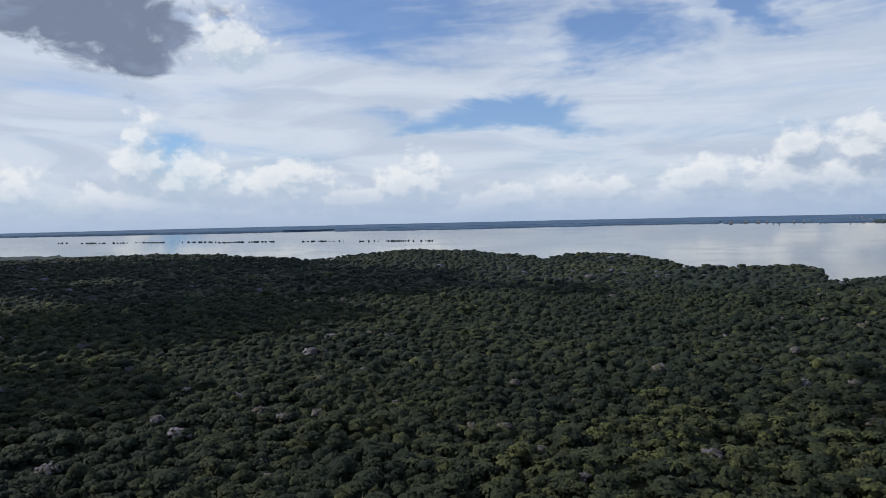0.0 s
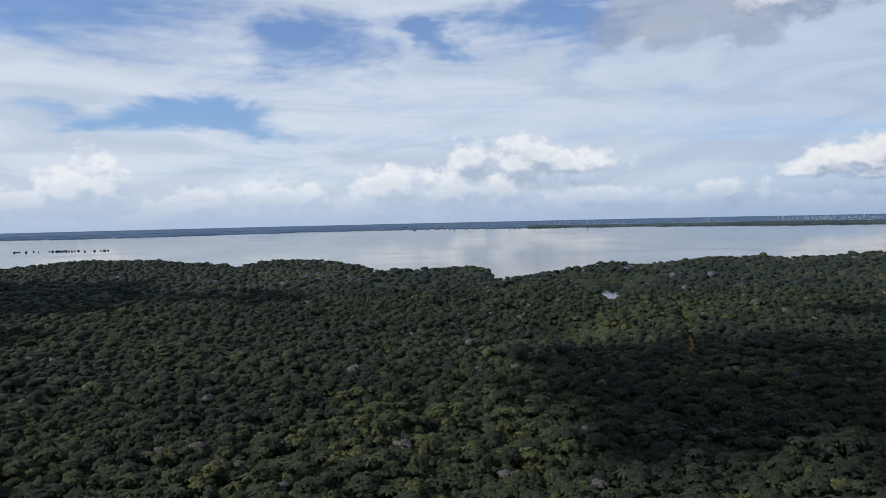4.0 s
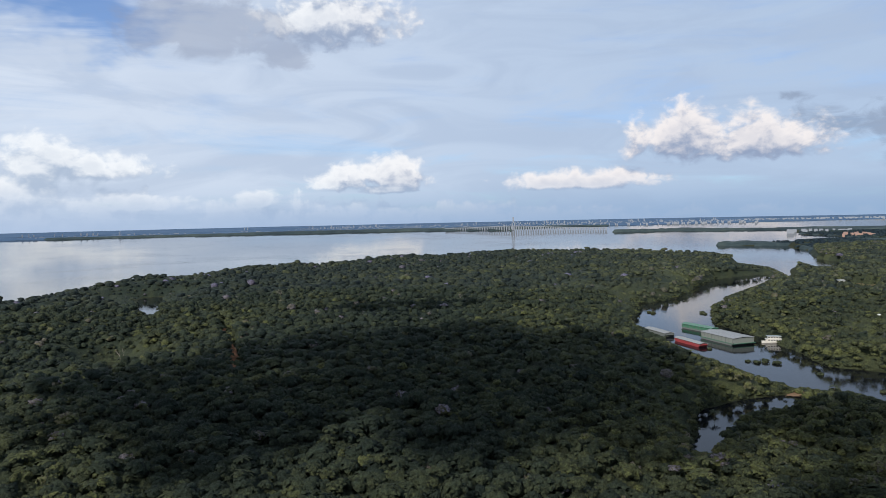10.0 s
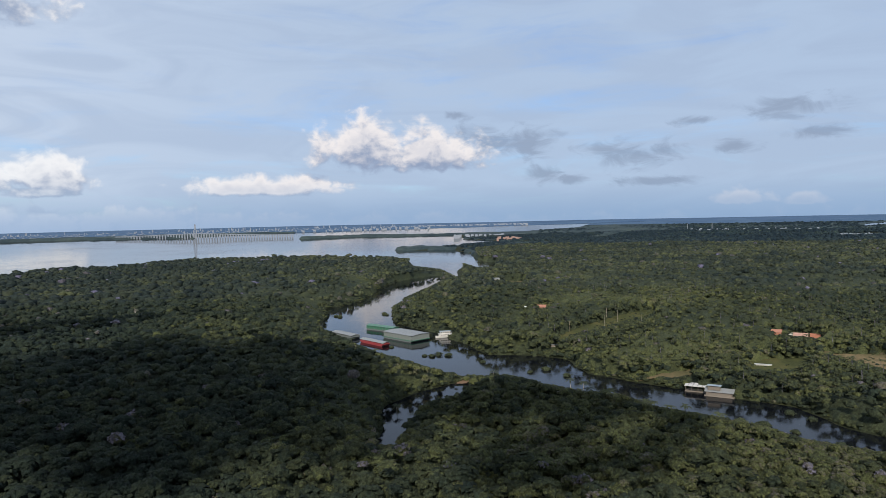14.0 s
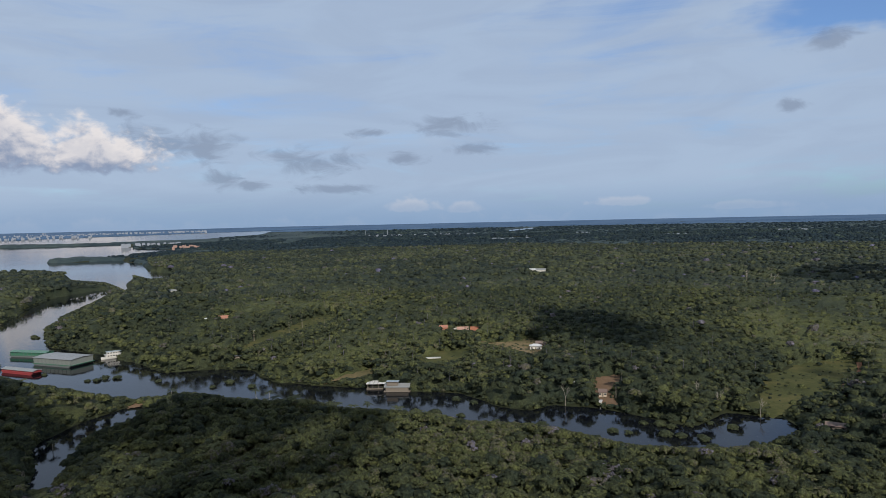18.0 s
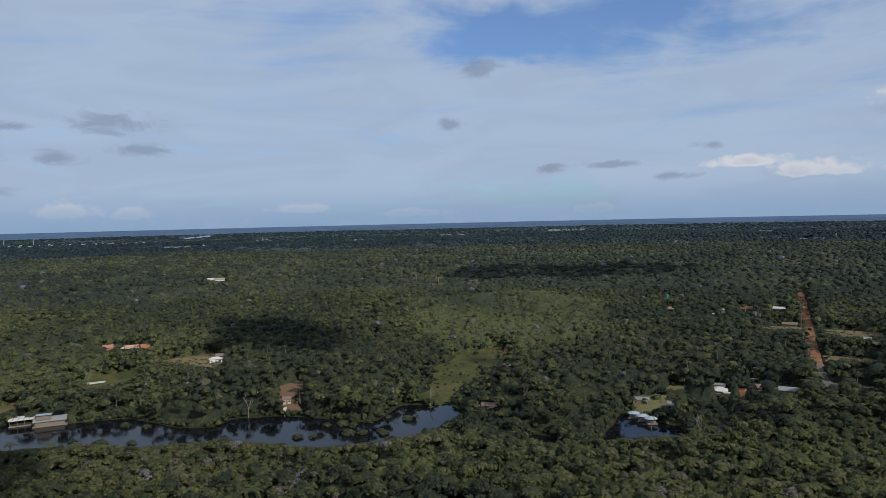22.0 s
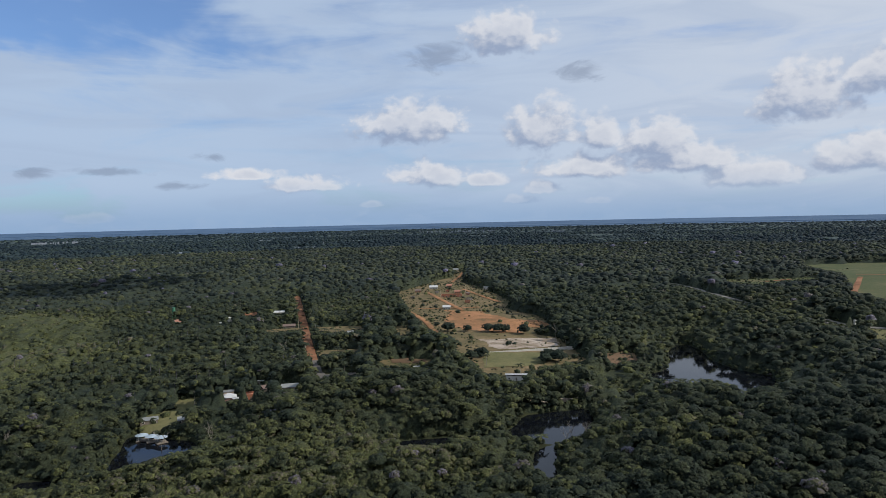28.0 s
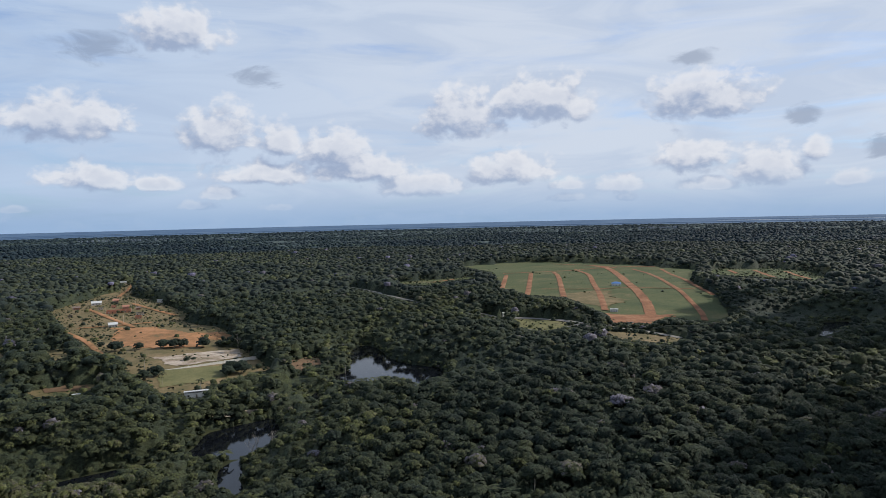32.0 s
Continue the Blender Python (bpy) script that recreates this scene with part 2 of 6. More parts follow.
def rough(x, y, size, seed=0, octaves=3):
    """Smooth noise from -1 to 1."""
    out, amp, tot = 0, 1.0, 0.0
    for o in range(octaves):
        u, v = np.asarray(x) / size * 2 ** o, np.asarray(y) / size * 2 ** o
        iu, iv = np.floor(u), np.floor(v)
        fu, fv = u - iu, v - iv
        fu, fv = fu * fu * (3 - 2 * fu), fv * fv * (3 - 2 * fv)
        q = [lattice(iu + i, iv + j, seed + o) for j in (0, 1) for i in (0, 1)]
        out = out + amp * ((q[0] * (1 - fu) + q[1] * fu) * (1 - fv) + (q[2] * (1 - fu) + q[3] * fu) * fv)
        tot += amp
        amp *= 0.5
    return 2 * out / tot - 1


def inside_distance(poly, x, y):
    """Distance to an outline, positive inside."""
    x, y = np.asarray(x, float), np.asarray(y, float)
    best = np.full(x.shape, 1e12)
    odd = np.zeros(x.shape, bool)
    for (x0, y0), (x1, y1) in zip(poly, np.roll(poly, -1, 0)):
        dx, dy = x1 - x0, y1 - y0
        t = np.clip(((x - x0) * dx + (y - y0) * dy) / (dx * dx + dy * dy + 1e-9), 0, 1)
        best = np.minimum(best, (x - x0 - t * dx) ** 2 + (y - y0 - t * dy) ** 2)
        cross = (y0 > y) != (y1 > y)
        odd ^= cross & (x < dx * (y - y0) / (dy if dy else 1e-9) + x0)
    return np.where(odd, 1, -1) * np.sqrt(best)


CREEK = pts("1309,53 1191,43 1079,62 945,85 827,93 714,80 652,30 596,4 545,-13 538,-51 522,-74 472,-78 447,-111 426,-135 403,-154 "
            "385,-180 348,-186 330,-198 337,-218 312,-236 288,-245 266,-258 279,-293 254,-309 234,-295 223,-262 236,-235 243,-221 253,-209 "
            "271,-202 288,-193 305,-183 323,-159 345,-147 376,-108 409,-92 420,-70 440,-45 464,-26 462,5 468,12 489,28 519,51 566,84 623,119 690,152 780,163 "
            "841,178 910,143 1060,140 1208,125 1300,70")
BAY = pts("2032,89 2144,90 2222,54 2182,0 2000,-15 1778,-26 1625,-74 1485,-63 1480,-20 1594,4 1700,22 1828,57")
POOLS = [pts(p) for p in (
    "334,47 335,36 392,30 415,25 433,3 458,-3 455,15 404,50 385,52",
    "193,-290 181,-294 171,-296 164,-285 175,-284 184,-276", "155,-299 160,-317 160,-329 167,-346 165,-357 142,-346 128,-343 125,-330 135,-327 140,-319 150,-309 148,-299",
    "-40,-375 -59,-383 -82,-387 -81,-369 -75,-352 -65,-341 -54,-334 -42,-342 -30,-338 -20,-340 -37,-358", "-38,-314 -44,-323 -53,-327 -52,-315 -46,-288 -40,-285 -38,-299",
    "-163,-504 -188,-564 -203,-573 -205,-548 -200,-508 -203,-477 -218,-448 -213,-433 -194,-432 -183,-445 -172,-459 -166,-481",
    "-139,-463 -152,-473 -164,-476 -173,-453 -166,-444 -149,-449", "-180,-425 -190,-424 -189,-410 -181,-411", "-111,-425 -119,-427 -112,-396 -105,-397",
    "29,-335 4,-341 -20,-347 -21,-340 3,-333 25,-328", "-616,-435 -636,-429 -656,-424 -603,-399 -566,-391 -550,-388",
    "690,885 722,866 655,790 589,713 573,728 605,780", "348,492 357,484 340,458 333,470")]
# the near wood's edge on the wide river: bearing, angle below the level of its tree tops
EDGE = pts("-60,1.6 -33,1.71 -29.5,1.78 -23.8,2.1 -17.6,2.48 -13.3,2.77 -11.2,2.95 -6.8,2.74 -3.1,2.47 2.6,2.6 6.8,3.14 8.4,3.33 11.4,2.88 "
           "14.6,3.1 18,3.49 19.5,4.05 26.9,3.82 28.7,4.01 29.6,4.6 33.7,4.09 38.5,3.64 41.3,3.79 45.5,3.39 50.1,3.13 52.4,3.33 58.8,2.83 "
           "62,2.93 66.5,2.64 74.8,2.64 78.9,2.72 84.5,2.93 87.8,3.3 89.5,4.0")
SHORE = pts("-60,0.6 -33,0.64 -17.6,0.77 0.7,0.9 22,0.83 33,0.93 48,1.01 60,1.03 70,1.2 80,1.3")
# far waters, by bearing and angle below the level
FAR_WATER = [pts(p) for p in (
    "74,1.5 84,2.40 88.5,2.45 90.4,2.28 92.9,2.15 92.2,1.95 90,1.81 89,1.61 87.6,1.47 80,1.42",
    "68,1.40 87.7,1.35 91.1,1.29 94.8,1.30 96.8,1.15 99.2,1.06 100.1,0.8 104.6,0.68 104.3,0.60 98.8,0.69 90,0.80 78,0.9 68,1.0",
    "119.4,1.25 121.5,1.10 121.5,0.92 119.6,1.05", "94.3,2.30 97.9,2.37 97.9,2.48 94.8,2.44", "99.6,2.2 101,2.12 104,1.38 103.5,1.3 101,1.80",
    "133,0.73 158,0.73 158,0.69 133,0.69", "165,0.74 181,0.72 181,0.68 165,0.70", "228,0.7 241,0.68 241,0.62 228,0.63")]
# a low wooded spit between the bay and the river
TONGUE = pts("84.0,2.62 88,2.68 91,2.62 95,2.66 95,2.40 91.9,2.42 90.5,2.48 88.5,2.50 84.5,2.50")


def bearing(x, y):
    a = np.degrees(np.arctan2(x, y))
    return np.where(a < -90, a + 360, a)


def water_depth(x, y):
    """How far a place lies inside the water; negative on land."""
    x, y = np.asarray(x, float), np.asarray(y, float)
    wob = 5 * rough(x, y, 30, 3)
    d = inside_distance(CREEK, x, y)
    d = np.maximum(d, inside_distance(BAY, x, y))
    for p in POOLS:
        for near in (1.0, 1.02, 1.035):   # low flooded scrub on the near side
            d = np.maximum(d, inside_distance(p, x * near, y * near) - 1.5)
    a, R = bearing(x, y), np.hypot(x, y)
    down = np.degrees(np.arctan2(H, R))
    near = (H - 27) / np.tan(np.radians(np.interp(a, EDGE[:, 0], EDGE[:, 1])))
    far = H / np.tan(np.radians(np.interp(a, SHORE[:, 0], SHORE[:, 1])))
    big = np.where((a > -62) & (a < 89.5), np.minimum(R - near, far - R), -500.0)
    big = np.where(a > 76, np.minimum(big, (H / np.tan(np.radians(1.48)) - R)), big)
    d = np.maximum(d, big)
    deg = np.full(x.shape, -9.0)
    for p in FAR_WATER:
        deg = np.maximum(deg, inside_distance(p * [0.05, 1], a * 0.05, down))
    d = np.maximum(d, np.where((R > 1900) & (a > 66), np.clip(deg * 900, -500, 500), -500))
    tongue = inside_distance(TONGUE * [0.05, 1], a * 0.05, down)
    d = np.where((R > 1900) & (a > 83.5), np.minimum(d, -tongue * 900), d)
    return d + np.where(R < 1500, wob, 0)


# a chart of the near country, read back between its points
CELL, REACH = 5.0, 1800
axis = np.arange(-REACH, REACH + CELL, CELL)
GX, GY = np.meshgrid(axis, axis)
CHART_WATER = water_depth(GX, GY)


def read(chart, x, y):
    u = np.clip((np.asarray(x) + REACH) / CELL, 0, len(axis) - 1.001)
    v = np.clip((np.asarray(y) + REACH) / CELL, 0, len(axis) - 1.001)
    iu, iv = u.astype(int), v.astype(int)
    fu, fv = u - iu, v - iv
    return ((chart[iv, iu] * (1 - fu) + chart[iv, iu + 1] * fu) * (1 - fv)
            + (chart[iv + 1, iu] * (1 - fu) + chart[iv + 1, iu + 1] * fu) * fv)


def wet(x, y):
    x, y = np.asarray(x, float), np.asarray(y, float)
    near = np.maximum(np.abs(x), np.abs(y)) < REACH - 10
    out = read(CHART_WATER, x, y)
    if (~near).any():
        out = np.where(near, out, 0)
        out[~near] = water_depth(x[~near], y[~near])
    return out


def land(x, y, w=None):
    """Height of the ground."""
    w = wet(x, y) if w is None else w
    dry = np.maximum(-w, 0)
    steep = np.clip((np.hypot(x, y) - 940) / 150, 0, 1) * np.clip(np.hypot(x - 640, y - 790) / 110 - 1, 0, 1)
    steep = steep * np.clip(np.abs(bearing(x, y) - 89.5) / 3 - 1.5, 0, 1)
    rise = 1.2 * np.minimum(dry / 6, 1) + 9.5 * np.clip((dry - 4) / (150 - 125 * steep), 0, 1) ** 0.8
    hills = rough(x, y, 330, 11, 3) * 6.5 * np.clip(dry / 200, 0, 1)
    lower = 1 - 0.9 * np.clip((np.hypot(x, y) - 3500) / 800, 0, 1)
    return np.where(w > 0, -np.minimum(w * 0.25, 3), (rise + np.maximum(hills, -rise * 0.6)) * lower)


CHART_LAND = land(GX, GY, CHART_WATER)


# ---------------------------------------------------------------- mesh helpers
def mesh_of(name, co, tris, mat, tint=None, smooth=False):
    co, tris = np.asarray(co, np.float32), np.asarray(tris, np.int32)
    me = bpy.data.meshes.new(name)
    me.vertices.add(len(co))
    me.vertices.foreach_set("co", co.ravel())
    n = tris.shape[1]
    me.loops.add(tris.size)
    me.loops.foreach_set("vertex_index", tris.ravel())
    me.polygons.add(len(tris))
    me.polygons.foreach_set("loop_start", np.arange(len(tris), dtype=np.int32) * n)
    if smooth:
        me.polygons.foreach_set("use_smooth", np.ones(len(tris), bool))
    if tint is not None:
        at = me.attributes.new("tint", "FLOAT", "POINT")
        at.data.foreach_set("value", np.asarray(tint, np.float32))
    me.update(calc_edges=True)
    me.materials.append(mat)
    return me


def grid_tris(rows, cols, closed=False):
    i = np.arange(rows - 1)[:, None]
    j = np.arange(cols if closed else cols - 1)[None]
    k = (j + 1) % cols
    q = np.stack([i * cols + j, (i + 1) * cols + j, (i + 1) * cols + k, i * cols + k], -1)
    return q.reshape(-1, 4)


# ---------------------------------------------------------------- materials
def material(name):
    m = bpy.data.materials.new(name)
    m.use_nodes = True
    k = Nodes(m.node_tree)
    return m, k, m.node_tree.nodes["Principled BSDF"]


def bump(k, bsdf, height, strength, distance):
    b = k.n("ShaderNodeBump")
    b.inputs["Strength"].default_value, b.inputs["Distance"].default_value = strength, distance
    k.put(b.inputs["Height"], height)
    k.put(bsdf.inputs["Normal"], b.outputs[0])


def where(k):
    return k.n("ShaderNodeNewGeometry").outputs["Position"]


def ramp(k, fac, stops):
    r = k.n("ShaderNodeValToRGB")
    el = r.color_ramp.elements
    while len(el) < len(stops):
        el.new(0.5)
    for e, (p, c) in zip(el, stops):
        e.position, e.color = p, rgb(*c)
    k.put(r.inputs[0], fac)
    return r.outputs[0]


def foliage(name, scale=1.0, gloss=0.72, cool=(0.87, 0.92, 1.20)):
    m, k, b = material(name)
    at = k.n("ShaderNodeAttribute")
    at.attribute_name = "tint"
    p = where(k)
    fine = k.noise(p, 0.95 * scale, 7.0, 0.78)
    wide = k.noise(p, 0.012, 3.0, 0.5)
    t = k.m("ADD", at.outputs["Fac"], k.m("MULTIPLY", k.m("SUBTRACT", wide, 0.5), 0.35))
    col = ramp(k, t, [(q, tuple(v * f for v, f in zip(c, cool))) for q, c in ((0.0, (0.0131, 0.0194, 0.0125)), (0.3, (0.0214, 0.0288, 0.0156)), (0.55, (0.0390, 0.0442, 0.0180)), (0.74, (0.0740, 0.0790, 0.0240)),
                      (0.84, (0.0773, 0.0697, 0.0383)), (0.92, (0.0856, 0.0750, 0.0653)), (1.0, (0.1311, 0.1179, 0.1136)))])
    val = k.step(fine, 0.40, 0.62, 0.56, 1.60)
    hs = k.n("ShaderNodeHueSaturation")
    k.put(hs.inputs["Color"], col)
    k.put(hs.inputs["Value"], val)
    k.put(b.inputs["Base Color"], hs.outputs[0])
    b.inputs["Roughness"].default_value = gloss
    b.inputs["Specular IOR Level"].default_value = 0.08
    bump(k, b, fine, 1.0, 0.8)
    return m


def earth(name, stops, scale=0.05, rough_=0.95):
    m, k, b = material(name)
    p = where(k)
    n = k.m("ADD", k.m("MULTIPLY", k.noise(p, scale, 6.0, 0.62), 0.65), k.m("MULTIPLY", k.noise(p, scale * 9, 5.0, 0.7), 0.35))
    k.put(b.inputs["Base Color"], ramp(k, n, stops))
    b.inputs["Roughness"].default_value = rough_
    b.inputs["Specular IOR Level"].default_value = 0.15
    bump(k, b, k.noise(p, 0.9, 5.0, 0.7), 0.6, 0.3)
    return m


def paint(name, colour, rough_=0.6, metal=0.0, dirt=0.25, scale=0.6):
    m, k, b = material(name)
    p = where(k)
    n = k.m("ADD", k.m("MULTIPLY", k.noise(p, scale, 5.0, 0.65), 0.6), k.m("MULTIPLY", k.noise(p, scale * 8, 4.0, 0.6), 0.4))
    worn = tuple(c * 0.55 + 0.03 for c in colour)
    k.put(b.inputs["Base Color"], k.mix(k.step(n, 0.42, 0.72, 0.0, dirt * 2), rgb(*colour), rgb(*worn)))
    k.put(b.inputs["Roughness"], k.step(n, 0.3, 0.7, rough_ * 0.85, min(1, rough_ * 1.15)))
    b.inputs["Metallic"].default_value = metal
    bump(k, b, n, 0.25, 0.05)
    return m


LEAVES = foliage("leaves")
# haze is painted into these leaf colours, bluer with distance
HAZED_DISTANT_LEAVES = foliage("hazed_distant_leaves", 0.5, cool=(0.70, 0.76, 1.25))
HAZED_HORIZON_LEAVES = foliage("hazed_horizon_leaves", 0.25, cool=(0.56, 0.75, 1.8))
HAZED_FAR_LEAVES = earth("hazed_far_leaves", [(0.36, (0.012, 0.022, 0.030)), (0.46, (0.024, 0.038, 0.044)), (0.54, (0.034, 0.050, 0.054)), (0.66, (0.060, 0.078, 0.072))], 0.006)
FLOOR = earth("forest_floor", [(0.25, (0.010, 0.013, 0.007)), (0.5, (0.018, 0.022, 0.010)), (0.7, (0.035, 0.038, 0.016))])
# blue base colour painted in place of haze over the opposite shore
HAZED_SHORE = earth("hazed_far_shore", [(0.3, (0.036, 0.070, 0.130)), (0.5, (0.048, 0.088, 0.155)), (0.7, (0.068, 0.112, 0.18))], 0.006)
BARK = earth("bark", [(0.3, (0.16, 0.14, 0.12)), (0.7, (0.34, 0.31, 0.27))], 0.5)


def water_material():
    m, k, b = material("river_water")
    p = where(k)
    b.inputs["Base Color"].default_value = rgb(0.004, 0.005, 0.007)
    b.inputs["IOR"].default_value = 1.28
    b.inputs["Specular Tint"].default_value = rgb(0.74, 0.79, 0.93)
    st = k.noise(p, 0.0035, 4.0, 0.6)
    k.put(b.inputs["Roughness"], k.step(st, 0.35, 0.7, 0.015, 0.10))
    rip = k.m("ADD", k.noise(p, 0.35, 3.0, 0.6), k.m("MULTIPLY", k.noise(p, 0.02, 3.0, 0.5), 1.5))
    bump(k, b, rip, 0.07, 0.5)
    return m


WATER = water_material()

# ---------------------------------------------------------------- ground and water
def rings(stops):
    return np.concatenate([np.arange(a, b, s) for a, b, s in stops])


def polar(az, down, height):
    A, D = np.meshgrid(np.radians(az), np.radians(down))
    R = H / np.tan(D)
    x, y = R * np.sin(A), R * np.cos(A)
    return x, y, height(x, y)


AZ_ALL = np.concatenate([np.arange(-42, 250, 0.7), np.arange(250, 318, 3.0)])
DOWN = -rings([(-90, -30, 2.5), (-30, -10, 0.25), (-10, -3, 0.1), (-3, -0.44, 0.06)])
x, y, z = polar(AZ_ALL, DOWN, land)
co = squeeze(x, y, z).reshape(-1, 3)
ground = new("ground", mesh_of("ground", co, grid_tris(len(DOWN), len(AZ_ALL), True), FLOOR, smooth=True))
tagged(ground, "dark forest floor between creek banks and clearings", "ground", kind="structure")

az = np.arange(-42, 318, 2.0)
dn = -rings([(-90, -10, 3.0), (-10, -3, 0.4), (-3, -0.46, 0.06)])
x, y, z = polar(az, dn, lambda u, v: 0 * u)
water = new("water", mesh_of("water", squeeze(x, y, z).reshape(-1, 3), grid_tris(len(dn), len(az), True), WATER, smooth=True))
tagged(water, "dark still river water mirroring the pale sky", "water", kind="structure")


# ---------------------------------------------------------------- clearings, fields and roads
RED_SOIL = earth("red_soil", [(0.36, (0.085, 0.045, 0.027)), (0.5, (0.17, 0.078, 0.042)), (0.64, (0.25, 0.135, 0.08))])
ORANGE_SOIL = earth("orange_soil", [(0.34, (0.075, 0.068, 0.032)), (0.44, (0.17, 0.092, 0.045)), (0.55, (0.27, 0.135, 0.066)), (0.68, (0.31, 0.19, 0.11))])
SAND = earth("white_sand", [(0.36, (0.08, 0.075, 0.045)), (0.46, (0.19, 0.15, 0.115)), (0.56, (0.30, 0.26, 0.22)), (0.7, (0.42, 0.38, 0.35))], 0.09)
DRY_GRASS = earth("dry_grass", [(0.3, (0.052, 0.052, 0.023)), (0.42, (0.080, 0.070, 0.034)), (0.54, (0.125, 0.096, 0.052)), (0.70, (0.20, 0.145, 0.085))])
ROUGH = earth("rough_grass", [(0.36, (0.026, 0.032, 0.012)), (0.5, (0.048, 0.052, 0.018)), (0.66, (0.085, 0.075, 0.03))])
ASPHALT = earth("asphalt", [(0.3, (0.072, 0.068, 0.065)), (0.7, (0.122, 0.115, 0.108))])
MUD = earth("brown_mud", [(0.3, (0.072, 0.047, 0.029)), (0.55, (0.122, 0.079, 0.050)), (0.75, (0.180, 0.122, 0.079))])
FIELD = earth("plot_grass", [(0.34, (0.033, 0.045, 0.021)), (0.46, (0.046, 0.060, 0.026)), (0.57, (0.064, 0.071, 0.032)), (0.66, (0.115, 0.092, 0.052))], 0.02)
LAWN = earth("worn_lawn", [(0.34, (0.062, 0.068, 0.030)), (0.48, (0.092, 0.092, 0.042)), (0.60, (0.125, 0.115, 0.055)), (0.72, (0.19, 0.155, 0.095))], 0.06)
PALE_ASPHALT = earth("pale_asphalt", [(0.3, (0.13, 0.125, 0.118)), (0.7, (0.20, 0.19, 0.175))])
ESTATE = ("-649,-1245 -768,-1251 -865,-1164 -893,-954 -893,-847 -705,-682 -635,-580 -549,-475 -484,-448 -479,-487 -424,-457 -403,-477 -435,-535 -475,-650 -459,-686 "
          "-481,-800 -598,-1027")
CHART_OPEN = np.full(GX.shape, -50.0)
CHART_SCRUB = np.zeros(GX.shape)


def clear(field):
    np.maximum(CHART_OPEN, field, out=CHART_OPEN)


CHART_ROAD = np.full(GX.shape, -50.0)


def yard(x, y, r):
    clear(r - np.hypot(GX - x, GY - y))


def patch(name, outline, mat, label, lift=0.5, cell=5.0, ragged=4.5, category="ground", opened=True):
    """A sheet of grass or soil lying on the ground."""
    p = pts(outline)
    if opened:
        clear(inside_distance(p, GX, GY))
    lo, hi = p.min(0) - cell, p.max(0) + cell
    u, v = np.meshgrid(np.arange(lo[0], hi[0], cell), np.arange(lo[1], hi[1], cell))
    field = lambda a, b: inside_distance(p, a, b) + ragged * rough(a, b, cell * 4, 51)
    d = field(u, v)
    gx, gy = (field(u + 1, v) - d), (field(u, v + 1) - d)
    n = np.maximum(np.hypot(gx, gy), 0.4)
    move = np.where((d < 0) & (d > -1.5 * cell), -d / n, 0)
    x, y = u + gx / n * move, v + gy / n * move
    tr = grid_tris(*u.shape)
    keep = (d.ravel()[tr] > 0).any(1)
    used, back = np.unique(tr[keep], return_inverse=True)
    x, y = x.ravel()[used], y.ravel()[used]
    me = mesh_of(name, squeeze(x, y, land(x, y) + lift), back.reshape(-1, 4)[:, ::-1], mat, smooth=True)
    return tagged(new(name, me), label, category, kind="structure")


def smooth_line(text, step=6.0):
    p = pts(text)
    q = np.vstack([2 * p[0] - p[1], p, 2 * p[-1] - p[-2]])
    out = []
    for i in range(1, len(q) - 2):
        n = max(2, int(np.hypot(*(q[i + 1] - q[i])) / step))
        t = np.linspace(0, 1, n, endpoint=False)[:, None]
        a, b, c, d = q[i - 1], q[i], q[i + 1], q[i + 2]
        out.append(0.5 * (2 * b + (c - a) * t + (2 * a - 5 * b + 4 * c - d) * t ** 2 + (3 * b - a - 3 * c + d) * t ** 3))
    return np.vstack(out + [p[-1:]])


def track(name, text, width, mat, label, lift=0.9, ragged=0.12, opened=True, category="road"):
    """A road along a line."""
    p = smooth_line(text)
    d = np.gradient(p, axis=0)
    d /= np.hypot(d[:, 0], d[:, 1])[:, None]
    side = np.stack([d[:, 1], -d[:, 0]], -1)
    cols = np.linspace(-0.5, 0.5, 5)
    wob = width * (1 + ragged * 2 * rough(p[:, 0], p[:, 1], 12, 61))
    x = p[:, :1] + side[:, :1] * cols * wob[:, None]
    y = p[:, 1:] + side[:, 1:] * cols * wob[:, None]
    z = land(x, y) + lift - 0.25 * np.abs(cols) * 2
    if opened:
        for q in p[::max(1, int(width / 6))]:
            yard(q[0], q[1], width / 2 + 1.0)
    for q in p[::2]:
        np.maximum(CHART_ROAD, width / 2 + 2 - np.hypot(GX - q[0], GY - q[1]), out=CHART_ROAD)
    me = mesh_of(name, squeeze(x, y, z).reshape(-1, 3), grid_tris(*x.shape), mat, smooth=True)
    return tagged(new(name, me), label, category, kind="structure")


patch("hillside_clearing", "66,-915 34,-1009 5,-1090 -13,-1131 -26,-1289 -43,-1317 -29,-1037 -63,-917 -78,-802 -71,-761 -97,-678 -97,-624 -75,-592 -101,-573 -95,-540 "
      "-103,-483 -65,-460 -40,-435 -26,-444 -16,-482 -5,-519 -1,-585 23,-632 46,-775", DRY_GRASS, "cleared hillside of dry grass among the houses")
patch("bare_slope", "-5,-742 -38,-732 -65,-666 -93,-651 -95,-624 -73,-623 -67,-592 -31,-599 -6,-628 -1,-681", ORANGE_SOIL, "bare orange soil slope, freshly graded", 0.75, 3, 8)
patch("sand_lot", "-29,-559 -52,-565 -96,-575 -88,-539 -48,-523 -32,-535", SAND, "lot of washed white sand and grey soil", 0.75, 3, 6)
patch("lawn", "-29,-509 -69,-515 -92,-526 -67,-475 -54,-467 -27,-463", LAWN, "worn green lawn behind a low white wall", 0.75, 3, 5)
patch("worn_yard", "-30,-463 -54,-466 -52,-446 -34,-440", DRY_GRASS, "brown worn yard behind the long white roof", 0.95, 3, 4)
